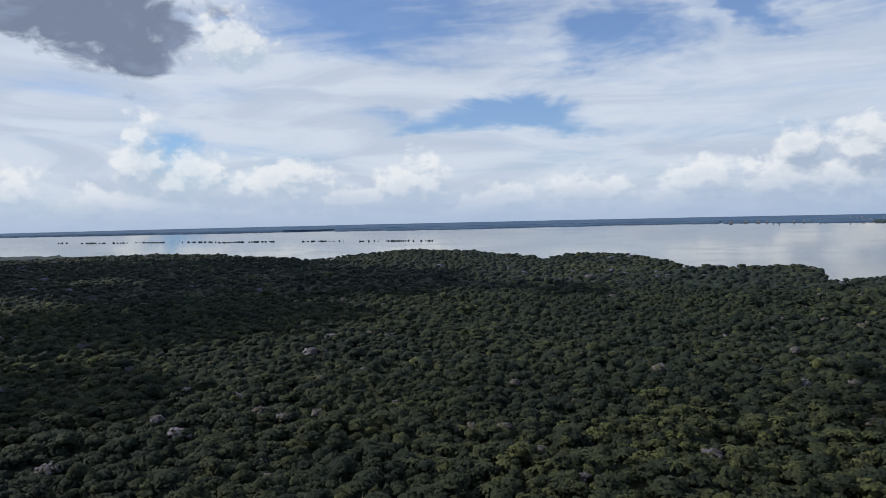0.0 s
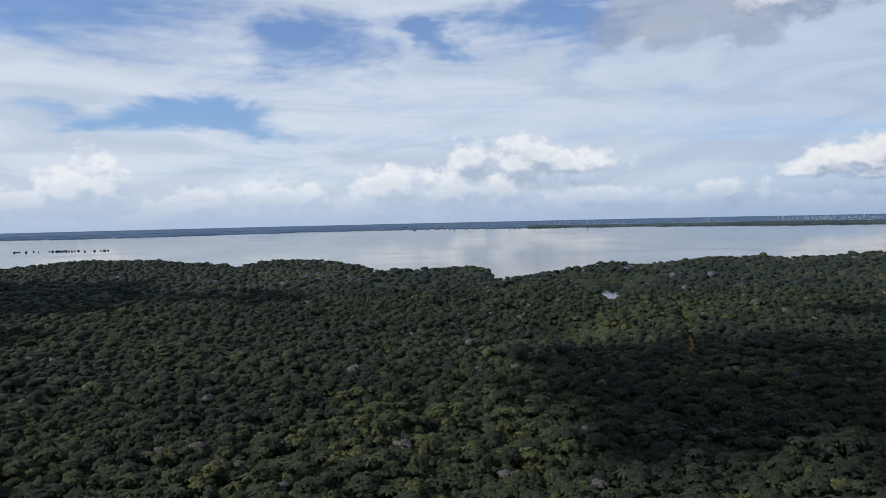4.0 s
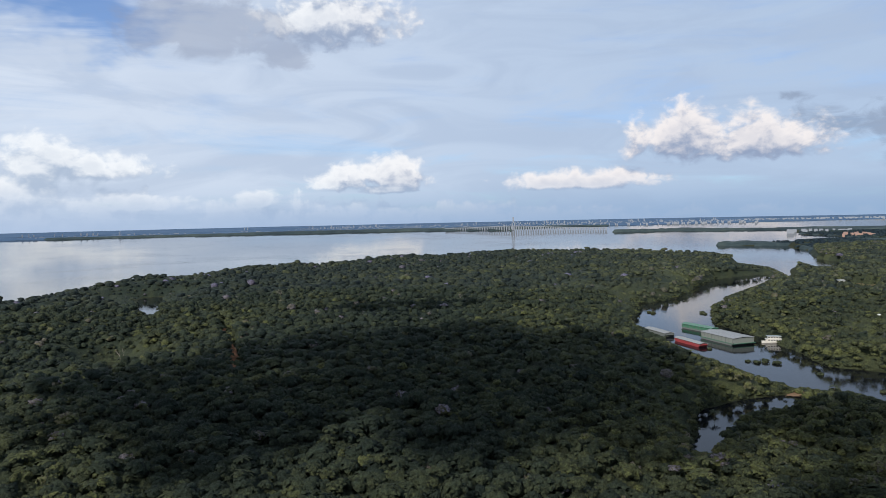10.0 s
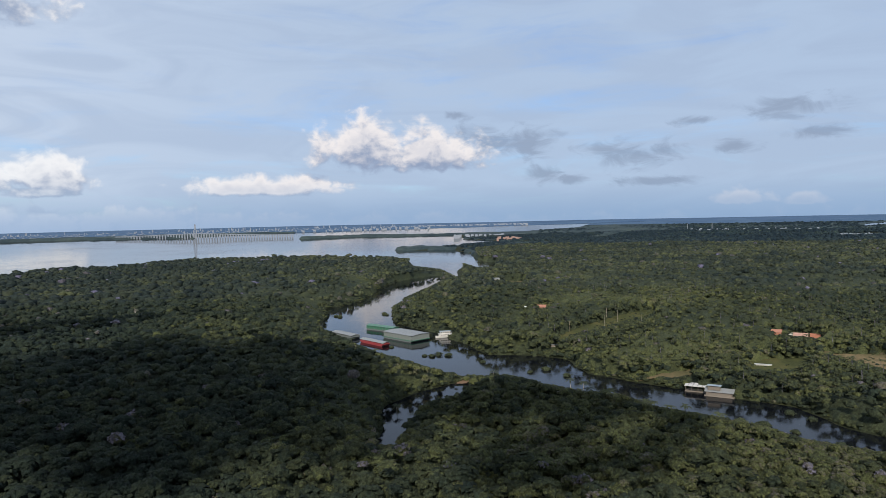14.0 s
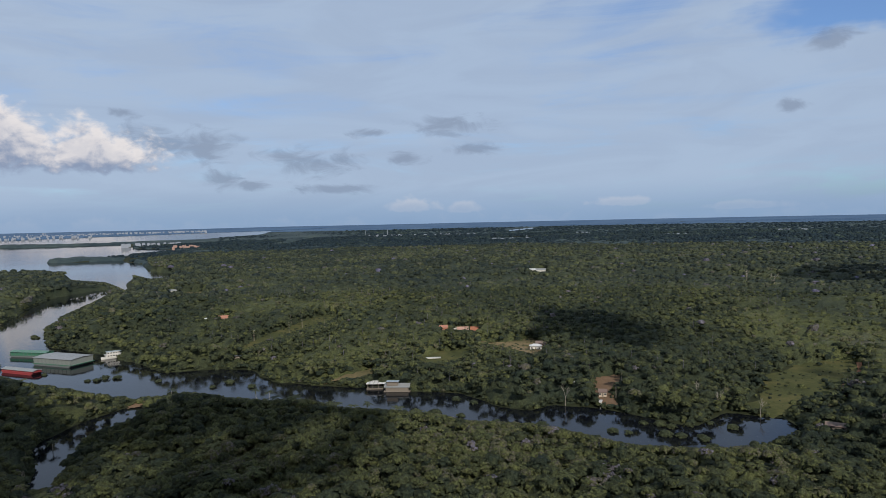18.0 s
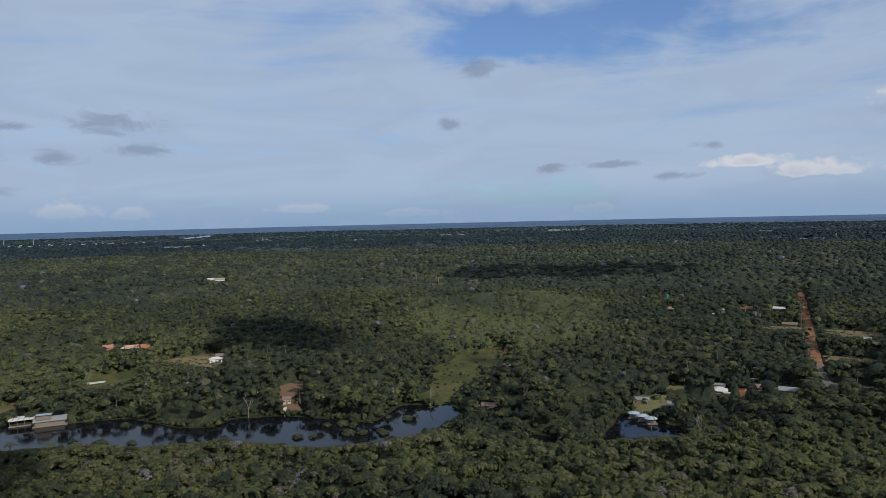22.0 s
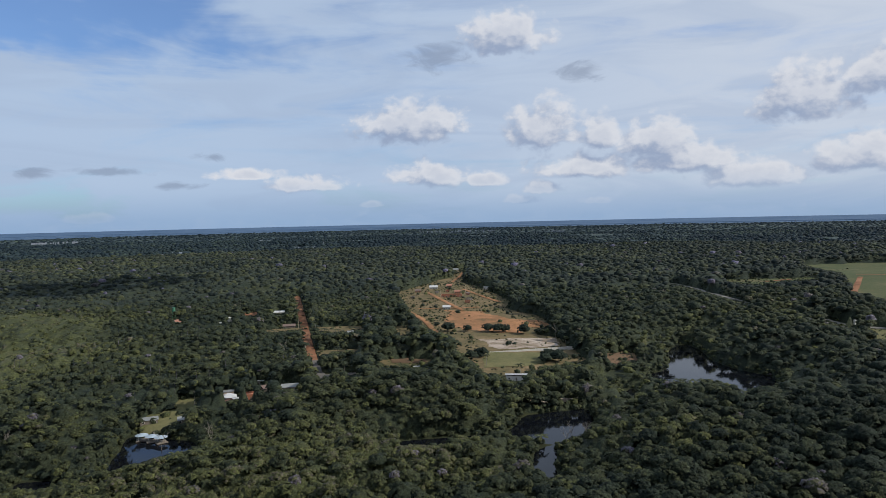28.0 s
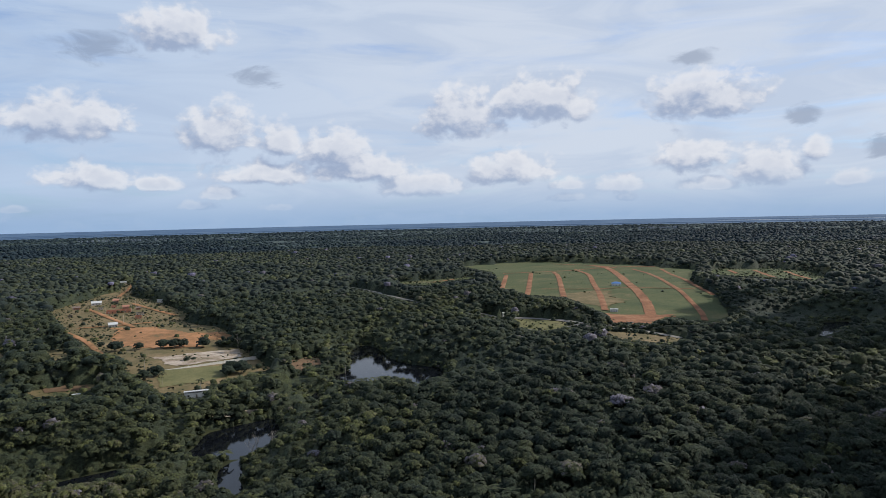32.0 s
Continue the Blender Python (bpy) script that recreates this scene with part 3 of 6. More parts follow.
patch("red_garden", "-116,-513 -145,-528 -139,-490 -114,-471", MUD, "patch of reddish brown bushes and soil", 0.8, 3)
patch("red_plot", "27,-484 12,-486 12,-474 26,-472", MUD, "plot of reddish cleared soil", 0.8, 3)
for line in ("24,-918 -2,-813 -20,-738", "38,-738 20,-671 6,-584", "-12,-1037 -25,-1148 -38,-1277", "47,-1107 35,-1197", "-26,-939 -57,-826 -65,-801", "-38,-765 -5,-758 30,-762"):
    track("dirt_road", line, 5.0, ORANGE_SOIL, "orange dirt road over the cleared hill", 1.4)
patch("estate_field", ESTATE, FIELD, "wide green building plots laid out for a new estate", 0.6, 8)
patch("upper_field", "-905,-831 -955,-825 -1000,-773 -971,-701 -909,-622 -853,-608 -825,-638 -811,-701 -831,-766", FIELD, "green plots at the edge of the new estate", 0.6, 7)
patch("side_field", "-406,-1003 -447,-1006 -539,-1004 -538,-965 -469,-948 -424,-894 -401,-945", FIELD, "green field beside the access road", 0.6, 6)
patch("gate_lawn", "-348,-564 -367,-539 -378,-509 -359,-493 -337,-495 -328,-517", LAWN, "mown lawn beside the estate's entrance", 0.6, 3, 2)
patch("road_verge", "-371,-461 -390,-427 -406,-400 -370,-368 -355,-401 -355,-434", DRY_GRASS, "brown grassy verge below the estate road", 0.6, 4)
patch("entrance_lot", "-439,-537 -446,-519 -471,-508 -495,-502 -430,-464 -397,-477", RED_SOIL, "red soil lot at the estate's entrance", 1.0, 4)
patch("worn_plot", "-470,-640 -505,-690 -560,-690 -520,-600 -465,-560", DRY_GRASS, "worn brownish plot between the estate streets", 0.9, 6, 12)
for line, w in (("-593,-974 -485,-809", 7), ("-640,-971 -447,-688", 7), ("-683,-966 -632,-882 -477,-655", 7), ("-756,-1003 -699,-895 -610,-769 -530,-656 -452,-551", 7),
                ("-833,-1049 -794,-953 -642,-735 -537,-587 -461,-494", 11), ("-826,-932 -772,-831 -656,-666 -582,-565 -534,-503 -500,-466", 6), ("-858,-897 -773,-778 -734,-722 -657,-619 -627,-572", 6),
                ("-605,-1005 -675,-988 -777,-995 -844,-982 -884,-938", 6), ("-809,-1155 -833,-1049 -822,-971", 6), ("-521,-764 -560,-706 -595,-681 -647,-619", 4),
                ("-416,-512 -434,-497 -467,-499 -489,-493", 6), ("-908,-796 -865,-743", 6), ("-935,-770 -835,-650", 6), ("-949,-724 -863,-619", 6), ("-450,-960 -500,-985", 6)):
    track("estate_street", line, w, RED_SOIL, "unpaved red estate street between green plots", 1.3, 0.08)
track("access_road", "-339,-612 -342,-580 -359,-556 -377,-526 -383,-491 -393,-458 -401,-426 -405,-396", 8, PALE_ASPHALT, "paved access road curving to the estate", 1.2, 0.03)
track("access_road", "-325,-513 -339,-489 -364,-490 -382,-496", 7, PALE_ASPHALT, "paved loop beside the mown lawn", 1.2, 0.03)
track("access_road", "-318,-960 -324,-918 -329,-832 -321,-732", 11, PALE_ASPHALT, "pale paved road cut through the trees", 1.2, 0.05)
track("village_road", "94,-482 112,-555 134,-650 167,-786 194,-897", 7.5, RED_SOIL, "straight red dirt road through the trees", 1.0, 0.1)
track("village_road", "95,-486 86,-451 78,-438", 8, ASPHALT, "worn grey end of the red road", 1.1, 0.05)
track("village_road", "81,-441 59,-445", 8, ASPHALT, "short paved stretch at the road's end", 1.2, 0.05)
for line in ("172,-641 138,-641", "125,-651 86,-648", "99,-522 70,-527"):
    track("side_path", line, 6, DRY_GRASS, "grassy side path off the red road", 0.9, 0.15)
patch("bare_plot", "227,-757 207,-762 196,-725 217,-729", RED_SOIL, "small bare red plot", 0.9, 3)
for plot in ("97,-524 65,-530 63,-511 92,-501", "52,-644 36,-641 26,-586 43,-582", "175,-645 138,-649 134,-627 164,-621", "124,-646 80,-651 71,-621 95,-605 117,-617"):
    patch("grass_plot", plot, DRY_GRASS, "small grassy plot beside the red road", 0.9, 4, 6)
patch("brush_plot", "48,-484 36,-487 8,-491 6,-465 19,-464 47,-460", DRY_GRASS, "brown brushy plot with heaps of cut wood", 0.9, 4, 9)
patch("burnt_strip", "40,-488 16,-490 14,-478 38,-476", MUD, "strip of bare reddish soil in the brush", 1.2, 3)
patch("cut_bank", "-50,-386 -72,-391 -76,-397 -48,-392", SAND, "pale sandy bank of the pool", 1.0, 2)
patch("waterside_lawn", "160,-353 166,-376 162,-387 158,-404 149,-408 144,-397 144,-376 144,-360 148,-353", LAWN, "green lawn beside the swimming pool of the creek", 0.8, 3)
patch("bank_yard", "362,-268 359,-284 342,-273 332,-256 309,-245 318,-236 334,-245", MUD, "trampled brown yard down to the water", 0.8, 2, 2)
patch("meadow", "314,-364 320,-402 310,-439 290,-421 272,-386 261,-354 266,-338 253,-313 256,-305 264,-303 272,-301 285,-323 297,-345", ROUGH, "yellow-green meadow by the creek", 0.6, 4, 6.0)
track("foot_path", "301,-435 286,-414 277,-394 267,-371 255,-360", 3.0, RED_SOIL, "worn red foot path", 1.1, 0.3)
patch("shore_yard", "447,-108 453,-119 458,-136 462,-149 442,-143 443,-128", DRY_GRASS, "brown grassy shore by the floating houses", 0.7, 3)
patch("slope_meadow", "621,-107 654,-148 680,-181 648,-178 609,-128 583,-87 565,-72 583,-72", ROUGH, "light green grassy strip up the slope", 0.6, 4, 6)
patch("sunny_bank", "469,-186 477,-207 473,-234 447,-216 439,-190 452,-181", ROUGH, "bright yellow-green weedy bank", 0.6, 4, 6)
patch("house_yard", "493,-244 481,-269 483,-292 449,-286 427,-265 449,-256 476,-246", DRY_GRASS, "dry grassy yard round the brick houses", 0.6, 4)
patch("river_yard", "1010,-75 1060,-50 1090,-65 1040,-90", DRY_GRASS, "pale dry grass yard near the bay", 0.6, 4)
patch("spit_bank", "446,4 458,-2 460,3 450,9", MUD, "muddy spit between the lagoon and the creek", 0.9, 2)
track("forest_track", "331,329 361,361 403,405 441,452 480,495", 6, RED_SOIL, "red forest track between tall trees", 1.0, 0.2)
patch("river_beach", "655,1120 690,1150 720,1130 700,1100", SAND, "pale beach at the river", 1.0, 4)
# low second growth on the inhabited side of the creek
side = inside_distance(pts("640,10 900,-60 1100,-100 900,-700 500,-1000 60,-900 60,-440 230,-320 330,-240 400,-160 470,-90"), GX, GY)
np.copyto(CHART_SCRUB, np.clip(side / 40, 0, 1) * np.clip(0.75 + 0.6 * rough(GX, GY, 90, 71), 0, 1))
# leaf tint by bearing, darker sunward and lighter away: light put into the colour
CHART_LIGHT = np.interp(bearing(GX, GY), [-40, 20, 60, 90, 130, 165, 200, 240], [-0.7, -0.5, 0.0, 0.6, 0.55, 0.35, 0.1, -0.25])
# then lighter, yellower growth: open slopes and the flooded wood on the near bank
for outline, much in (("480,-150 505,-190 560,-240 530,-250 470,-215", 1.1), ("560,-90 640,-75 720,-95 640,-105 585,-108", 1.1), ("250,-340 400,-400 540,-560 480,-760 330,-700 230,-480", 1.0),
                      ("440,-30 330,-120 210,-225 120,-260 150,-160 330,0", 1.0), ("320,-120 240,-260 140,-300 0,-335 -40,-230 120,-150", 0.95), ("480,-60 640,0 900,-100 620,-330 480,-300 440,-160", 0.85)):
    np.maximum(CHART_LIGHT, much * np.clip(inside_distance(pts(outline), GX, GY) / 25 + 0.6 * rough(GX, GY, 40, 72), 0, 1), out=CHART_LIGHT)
for cx, cy, r in ((665, 830, 95), (350, 480, 40), (-600, -415, 90)):
    np.maximum(CHART_SCRUB, 1.7 * np.clip((r - np.hypot(GX - cx, GY - cy)) / 30, 0, 1), out=CHART_SCRUB)

# ---------------------------------------------------------------- things: helpers
def mesh_from(bm, name, mat):
    bmesh.ops.recalc_face_normals(bm, faces=bm.faces[:])
    me = bpy.data.meshes.new(name)
    bm.to_mesh(me)
    bm.free()
    me.materials.append(mat)
    return me


def part(name, bm, mat, parent, label=""):
    ob = new(name, mesh_from(bm, name, mat))
    ob.parent = parent
    return tagged(ob, label) if label else ob


def block(x, y, z, sx, sy, sz, bm=None, turn=0.0, bevel=0.0):
    """A box by its base centre and sizes."""
    bm = bm or bmesh.new()
    m = pose(x, y, z + sz / 2, 0, 0, turn) @ Matrix.Diagonal((sx, sy, sz, 1))
    made = bmesh.ops.create_cube(bm, size=1, matrix=m)
    if bevel:
        edges = {e for v in made["verts"] for e in v.link_edges}
        bmesh.ops.bevel(bm, geom=list(edges), offset=bevel, segments=1, affect="EDGES")
    return bm


def post(x, y, z, r, h, bm=None, r2=None, sides=6):
    bm = bm or bmesh.new()
    bmesh.ops.create_cone(bm, cap_ends=True, segments=sides, radius1=r, radius2=r if r2 is None else r2, depth=h, matrix=pose(x, y, z + h / 2))
    return bm


def gable(w, d, z, rise, over=0.5, thick=0.18):
    """A pitched roof along x."""
    bm = bmesh.new()
    for s in (-1, 1):
        top, low = (0, z + rise), (s * (d / 2 + over), z - over * rise / (d / 2))
        for lift in (0, thick):
            for xx in (-1, 1):
                for yy, zz in (top, low):
                    bm.verts.new((xx * (w / 2 + over), yy, zz + lift))
        v = bm.verts[:][-8:]
        for f in ((0, 1, 3, 2), (4, 5, 7, 6), (0, 1, 5, 4), (2, 3, 7, 6), (0, 2, 6, 4), (1, 3, 7, 5)):
            bm.faces.new([v[i] for i in f])
    return bm


def hip(w, d, z, rise, over=0.6):
    bm = bmesh.new()
    a, b = w / 2 + over, d / 2 + over
    k = max(0.2, a - b)
    v = [bm.verts.new(p) for p in ((-a, -b, z), (a, -b, z), (a, b, z), (-a, b, z), (-k, 0, z + rise), (k, 0, z + rise))]
    for f in ((0, 1, 5, 4), (2, 3, 4, 5), (1, 2, 5), (3, 0, 4), (3, 2, 1, 0)):
        bm.faces.new([v[i] for i in f])
    return bm


def base(name, x, y, z, turn):
    ob = new(name)
    ob.matrix_world = pose(x, y, z, 0, 0, turn)
    return ob


WHITE = paint("white_plaster", (0.540, 0.525, 0.495))
CREAM = paint("cream_plaster", (0.413, 0.345, 0.270))
BRICK = paint("red_brick", (0.315, 0.128, 0.075))
PINK = paint("pink_plaster", (0.38, 0.24, 0.20))
WOOD = paint("grey_timber", (0.150, 0.128, 0.105))
TILE = paint("terracotta_tile", (0.29, 0.13, 0.085))
ZINC = paint("weathered_zinc", (0.185, 0.195, 0.20), 0.45)
BRIGHT = paint("pale_zinc", (0.42, 0.43, 0.44), 0.4)
BROWN = paint("brown_roof", (0.128, 0.090, 0.075))
BLUE = paint("pale_blue_roof", (0.25, 0.31, 0.37))
DEEP_BLUE = paint("blue_roof", (0.053, 0.150, 0.375))
GREEN = paint("green_paint", (0.028, 0.12, 0.072))
RED = paint("red_hull", (0.22, 0.030, 0.034))
HULL = paint("grey_hull", (0.098, 0.112, 0.112))
DARK = paint("dark_opening", (0.015, 0.015, 0.015), 0.9)
GLASS = paint("dark_glass", (0.022, 0.026, 0.030), 0.12)


def house(x, y, w, d, h, walls, roof, form, label, turn=None, roof_name="roof", openings=3, lift=0.0, name="house"):
    turn = math.degrees(math.atan2(y, x)) + 90 if turn is None else turn
    w, d = w * 0.8, d * 0.85
    z = float(land(np.array([x]), np.array([y]))[0]) + lift
    yard(x, y, max(w, d) * 0.6 + 1.5)
    ob = base(name, x, y, z, turn)
    part("wall", block(0, 0, -0.5, w, d, h + 0.5, bevel=0.04), walls, ob)
    rise = 0.28 * d
    if form == "gable":
        part(roof_name, gable(w, d, h + 0.02, rise), roof, ob)
        for s in (-1, 1):
            bm = bmesh.new()
            v = [bm.verts.new((s * (w / 2 - 0.02), q, zz)) for q, zz in ((-d / 2, h), (d / 2, h), (0, h + rise * 0.97))]
            v2 = [bm.verts.new((s * (w / 2 - 0.2), q.co.y, q.co.z)) for q in v]
            bm.faces.new(v), bm.faces.new(v2[::-1])
            for i in range(3):
                bm.faces.new((v[i], v[(i + 1) % 3], v2[(i + 1) % 3], v2[i]))
            part("gable_wall", bm, walls, ob)
    elif form == "hip":
        part(roof_name, hip(w, d, h + 0.02, rise), roof, ob)
    elif form == "shed":
        bm = block(0, 0, 0, w + 0.9, d + 0.9, 0.16)
        bmesh.ops.transform(bm, matrix=pose(0, 0, h + 0.06 * d + 0.1, 7, 0, 0), verts=bm.verts[:])
        part(roof_name, bm, roof, ob)
    elif form == "open":
        for s, t in ((0, -1), (0, 1), (-1, 0), (1, 0)):
            part("parapet", block(s * (w / 2 - 0.1), t * (d / 2 - 0.1), h, 0.24 if s else w, 0.24 if t else d - 0.5, 0.9), walls, ob)
    else:
        part(roof_name, block(0, 0, h + 0.01, w + 0.7, d + 0.7, 0.22, bevel=0.05), roof, ob)
    for i in range(openings):
        xx = (i + 0.5) / openings * w - w / 2
        for s in (-1, 1):
            if i == openings // 2 and s > 0:
                part("door", block(xx, s * d / 2, 0.0, 0.95, 0.14, 2.05), WOOD, ob)
            else:
                win = part("window", block(xx, s * d / 2, 0.95, 1.3, 0.16, 1.15), WHITE, ob)
                part("pane", block(xx, s * d / 2, 1.05, 1.1, 0.22, 0.95), GLASS, win)
    return tagged(ob, label, "house")


# ---------------------------------------------------------------- houses
house(-2, -756, 10, 7, 3.0, WHITE, BRIGHT, "gable", "small white house with a pale roof on the bare hill")
house(36, -923, 9, 6, 3.0, BRICK, BROWN, "gable", "unplastered brick house with a brown roof on the hill")
house(15, -956, 14, 8, 3.2, WHITE, BRIGHT, "gable", "long white house with a bright metal roof on the hill")
house(-7, -972, 9, 7, 3.0, BRICK, TILE, "gable", "brick house with a red tile roof")
house(-9, -865, 32, 9, 3.0, BRICK, TILE, "open", "unfinished red brick building without a roof", openings=6)
house(-17, -898, 9, 6, 3.2, BRICK, TILE, "gable", "red brick house with a red tile roof")
house(-30, -832, 10, 6, 3.0, CREAM, ZINC, "shed", "cream house with a grey metal roof")
house(-27, -805, 8, 6, 2.9, BRICK, TILE, "open", "roofless brick house shell beside the dirt road", openings=2)
house(-57, -936, 8, 7, 4.0, WHITE, ZINC, "flat", "tall white house with a flat roof at the hill's edge")
house(-20, -1282, 17, 9, 4.0, CREAM, ZINC, "gable", "long grey-roofed building on the hill's top")
house(-37, -1240, 8, 6, 3.0, WHITE, BRIGHT, "gable", "small white house on the hill's top")
house(-45, -436, 17, 7, 3.0, WHITE, BRIGHT, "shed", "long low house with a bright white metal roof")
house(-58, -424, 5, 4, 2.4, CREAM, BRIGHT, "shed", "small shed with a white metal roof", openings=2)
house(220, -693, 9, 8, 6.0, WHITE, WHITE, "flat", "white two-storey house with a flat roof", openings=3)
house(226, -681, 8, 5, 3.0, WHITE, BRIGHT, "flat", "low white annex of the two-storey house")
house(272, -694, 11, 8, 3.2, CREAM, TILE, "hip", "house with a red tile roof beside the green tower")
house(256, -680, 7, 5, 2.8, WHITE, BRIGHT, "shed", "small white house among palms")
house(181, -744, 16, 6, 3.0, CREAM, BRIGHT, "gable", "long house with a pale metal roof")
house(131, -585, 5.5, 5, 3.6, WHITE, TILE, "shed", "small white block house beside the red road", openings=2)
house(150, -655, 14, 6, 2.6, WOOD, BROWN, "gable", "dark barn with a brown roof among trees")
house(128, -398, 10, 8, 3.4, PINK, BRIGHT, "hip", "pink plastered house with a pale metal roof")
house(131, -407, 8, 5, 4.0, CREAM, ZINC, "flat", "white upper block of the pink house")
house(122, -394, 5, 5, 3.0, PINK, BRIGHT, "shed", "pink lean-to with a white metal roof", openings=2)
house(116, -402, 9, 8, 2.8, BRICK, BROWN, "open", "roofless brick shell beside the pink house")
house(110, -415, 9, 6, 2.8, WOOD, BROWN, "gable", "timber house with a brown roof")
house(96, -415, 13, 6, 3.0, CREAM, ZINC, "gable", "long house with a grey metal roof")
house(86, -394, 7, 5, 2.6, CREAM, ZINC, "shed", "small house with a worn grey roof", openings=2)
house(78, -402, 6, 5, 2.8, WHITE, BRIGHT, "gable", "small white house under the trees", openings=2)
house(93, -402, 6, 4, 2.4, BRICK, BROWN, "shed", "brick shed with a brown roof", openings=2)
house(162, -368, 11, 8, 2.6, WOOD, ZINC, "flat", "open shelter with a flat grey roof by the water")
house(142, -366, 8, 5, 2.6, WOOD, ZINC, "gable", "timber shelter with a worn grey roof")
house(719, -77, 13, 8, 3.4, PINK, TILE, "gable", "large house with an orange tile roof among trees")
house(724, -60, 8, 6, 3.0, WHITE, BRIGHT, "gable", "white annex beside the orange-roofed house")
house(546, -242, 9, 7, 3.4, BRICK, TILE, "gable", "brick house with an orange tile roof")
house(536, -256, 13, 8, 2.8, PINK, TILE, "open", "unfinished pink and orange brick building", openings=5)
house(541, -249, 7, 6, 3.0, WHITE, BRIGHT, "shed", "white house with a pale metal roof between brick houses")
house(528, -263, 9, 7, 3.6, BRICK, TILE, "open", "tall roofless brick shell at the yard's end")
house(449, -276, 11, 6, 3.0, WHITE, BRIGHT, "hip", "white house with arched openings and a pale roof")
house(455, -284, 9, 6, 3.0, BRICK, BROWN, "gable", "brick house with a brown roof behind the white one")
house(462, -196, 13, 1.6, 1.2, WHITE, BRIGHT, "flat", "long low white shed on the green slope", openings=0)
house(551, -68, 6, 5, 2.8, WOOD, ZINC, "shed", "small timber hut above the creek", openings=2)
house(353, -247, 5, 4, 2.6, WOOD, BRIGHT, "shed", "small hut with a pale roof among bushes", openings=2)
house(328, -247, 5.5, 5, 2.8, CREAM, BROWN, "gable", "brown-roofed house on the trampled creek bank", lift=0.8)
house(223, -306, 11, 5, 2.6, WOOD, BROWN, "gable", "dark thatched hut on the flooded bank", lift=0.6)
house(1100, -45, 14, 8, 3.2, WHITE, ZINC, "gable", "white house with a grey roof near the bay")
house(1057, -665, 26, 10, 4.0, WHITE, ZINC, "gable", "long pale hall with a grey metal roof in the forest")
house(1072, -655, 14, 8, 3.4, WHITE, BRIGHT, "gable", "white hall beside the long pale hall")
house(474, -464, 7, 5, 2.8, WHITE, BRIGHT, "shed", "small white house in low woods", openings=2)
house(462, -470, 6, 5, 2.8, WHITE, BRIGHT, "shed", "small white roofed hut in low woods", openings=2)
house(496, -702, 8, 6, 3.0, CREAM, BRIGHT, "gable", "small pale-roofed house in the woods")
house(470, -715, 8, 6, 3.0, CREAM, BRIGHT, "gable", "small pale-roofed house beside another in the woods")
house(-608, -718, 15, 9, 3.6, WHITE, DEEP_BLUE, "hip", "open pavilion with a bright blue roof in the plots", name="pavilion")
house(-455, -541, 9, 5, 3.2, WHITE, BRIGHT, "flat", "white guard house at the estate's entrance", name="guard_house")
house(58, -545, 7, 6, 3.0, WHITE, ZINC, "gable", "small white house with a grey roof below the hill")
house(10, -905, 7, 5, 2.8, CREAM, BRIGHT, "shed", "small pale-roofed house beside the dirt road", openings=2)
house(-4, -912, 6, 5, 2.8, BRICK, TILE, "open", "small roofless brick house on the hill", openings=2)
house(-30, -880, 6, 5, 2.8, BRICK, BROWN, "gable", "small brick house with a brown roof on the hill", openings=2)
house(40, -860, 6, 4, 2.6, WOOD, ZINC, "shed", "timber hut at the edge of the hill clearing", openings=2)
house(84, -602, 6, 5, 2.8, CREAM, ZINC, "gable", "small grey-roofed house among orchard trees", openings=2)
house(118, -430, 6, 4, 2.6, WHITE, BRIGHT, "shed", "small white-roofed shed near the red road", openings=2)
house(20, -458, 5, 4, 2.6, WHITE, BRIGHT, "shed", "tiny white hut between trees", openings=2)


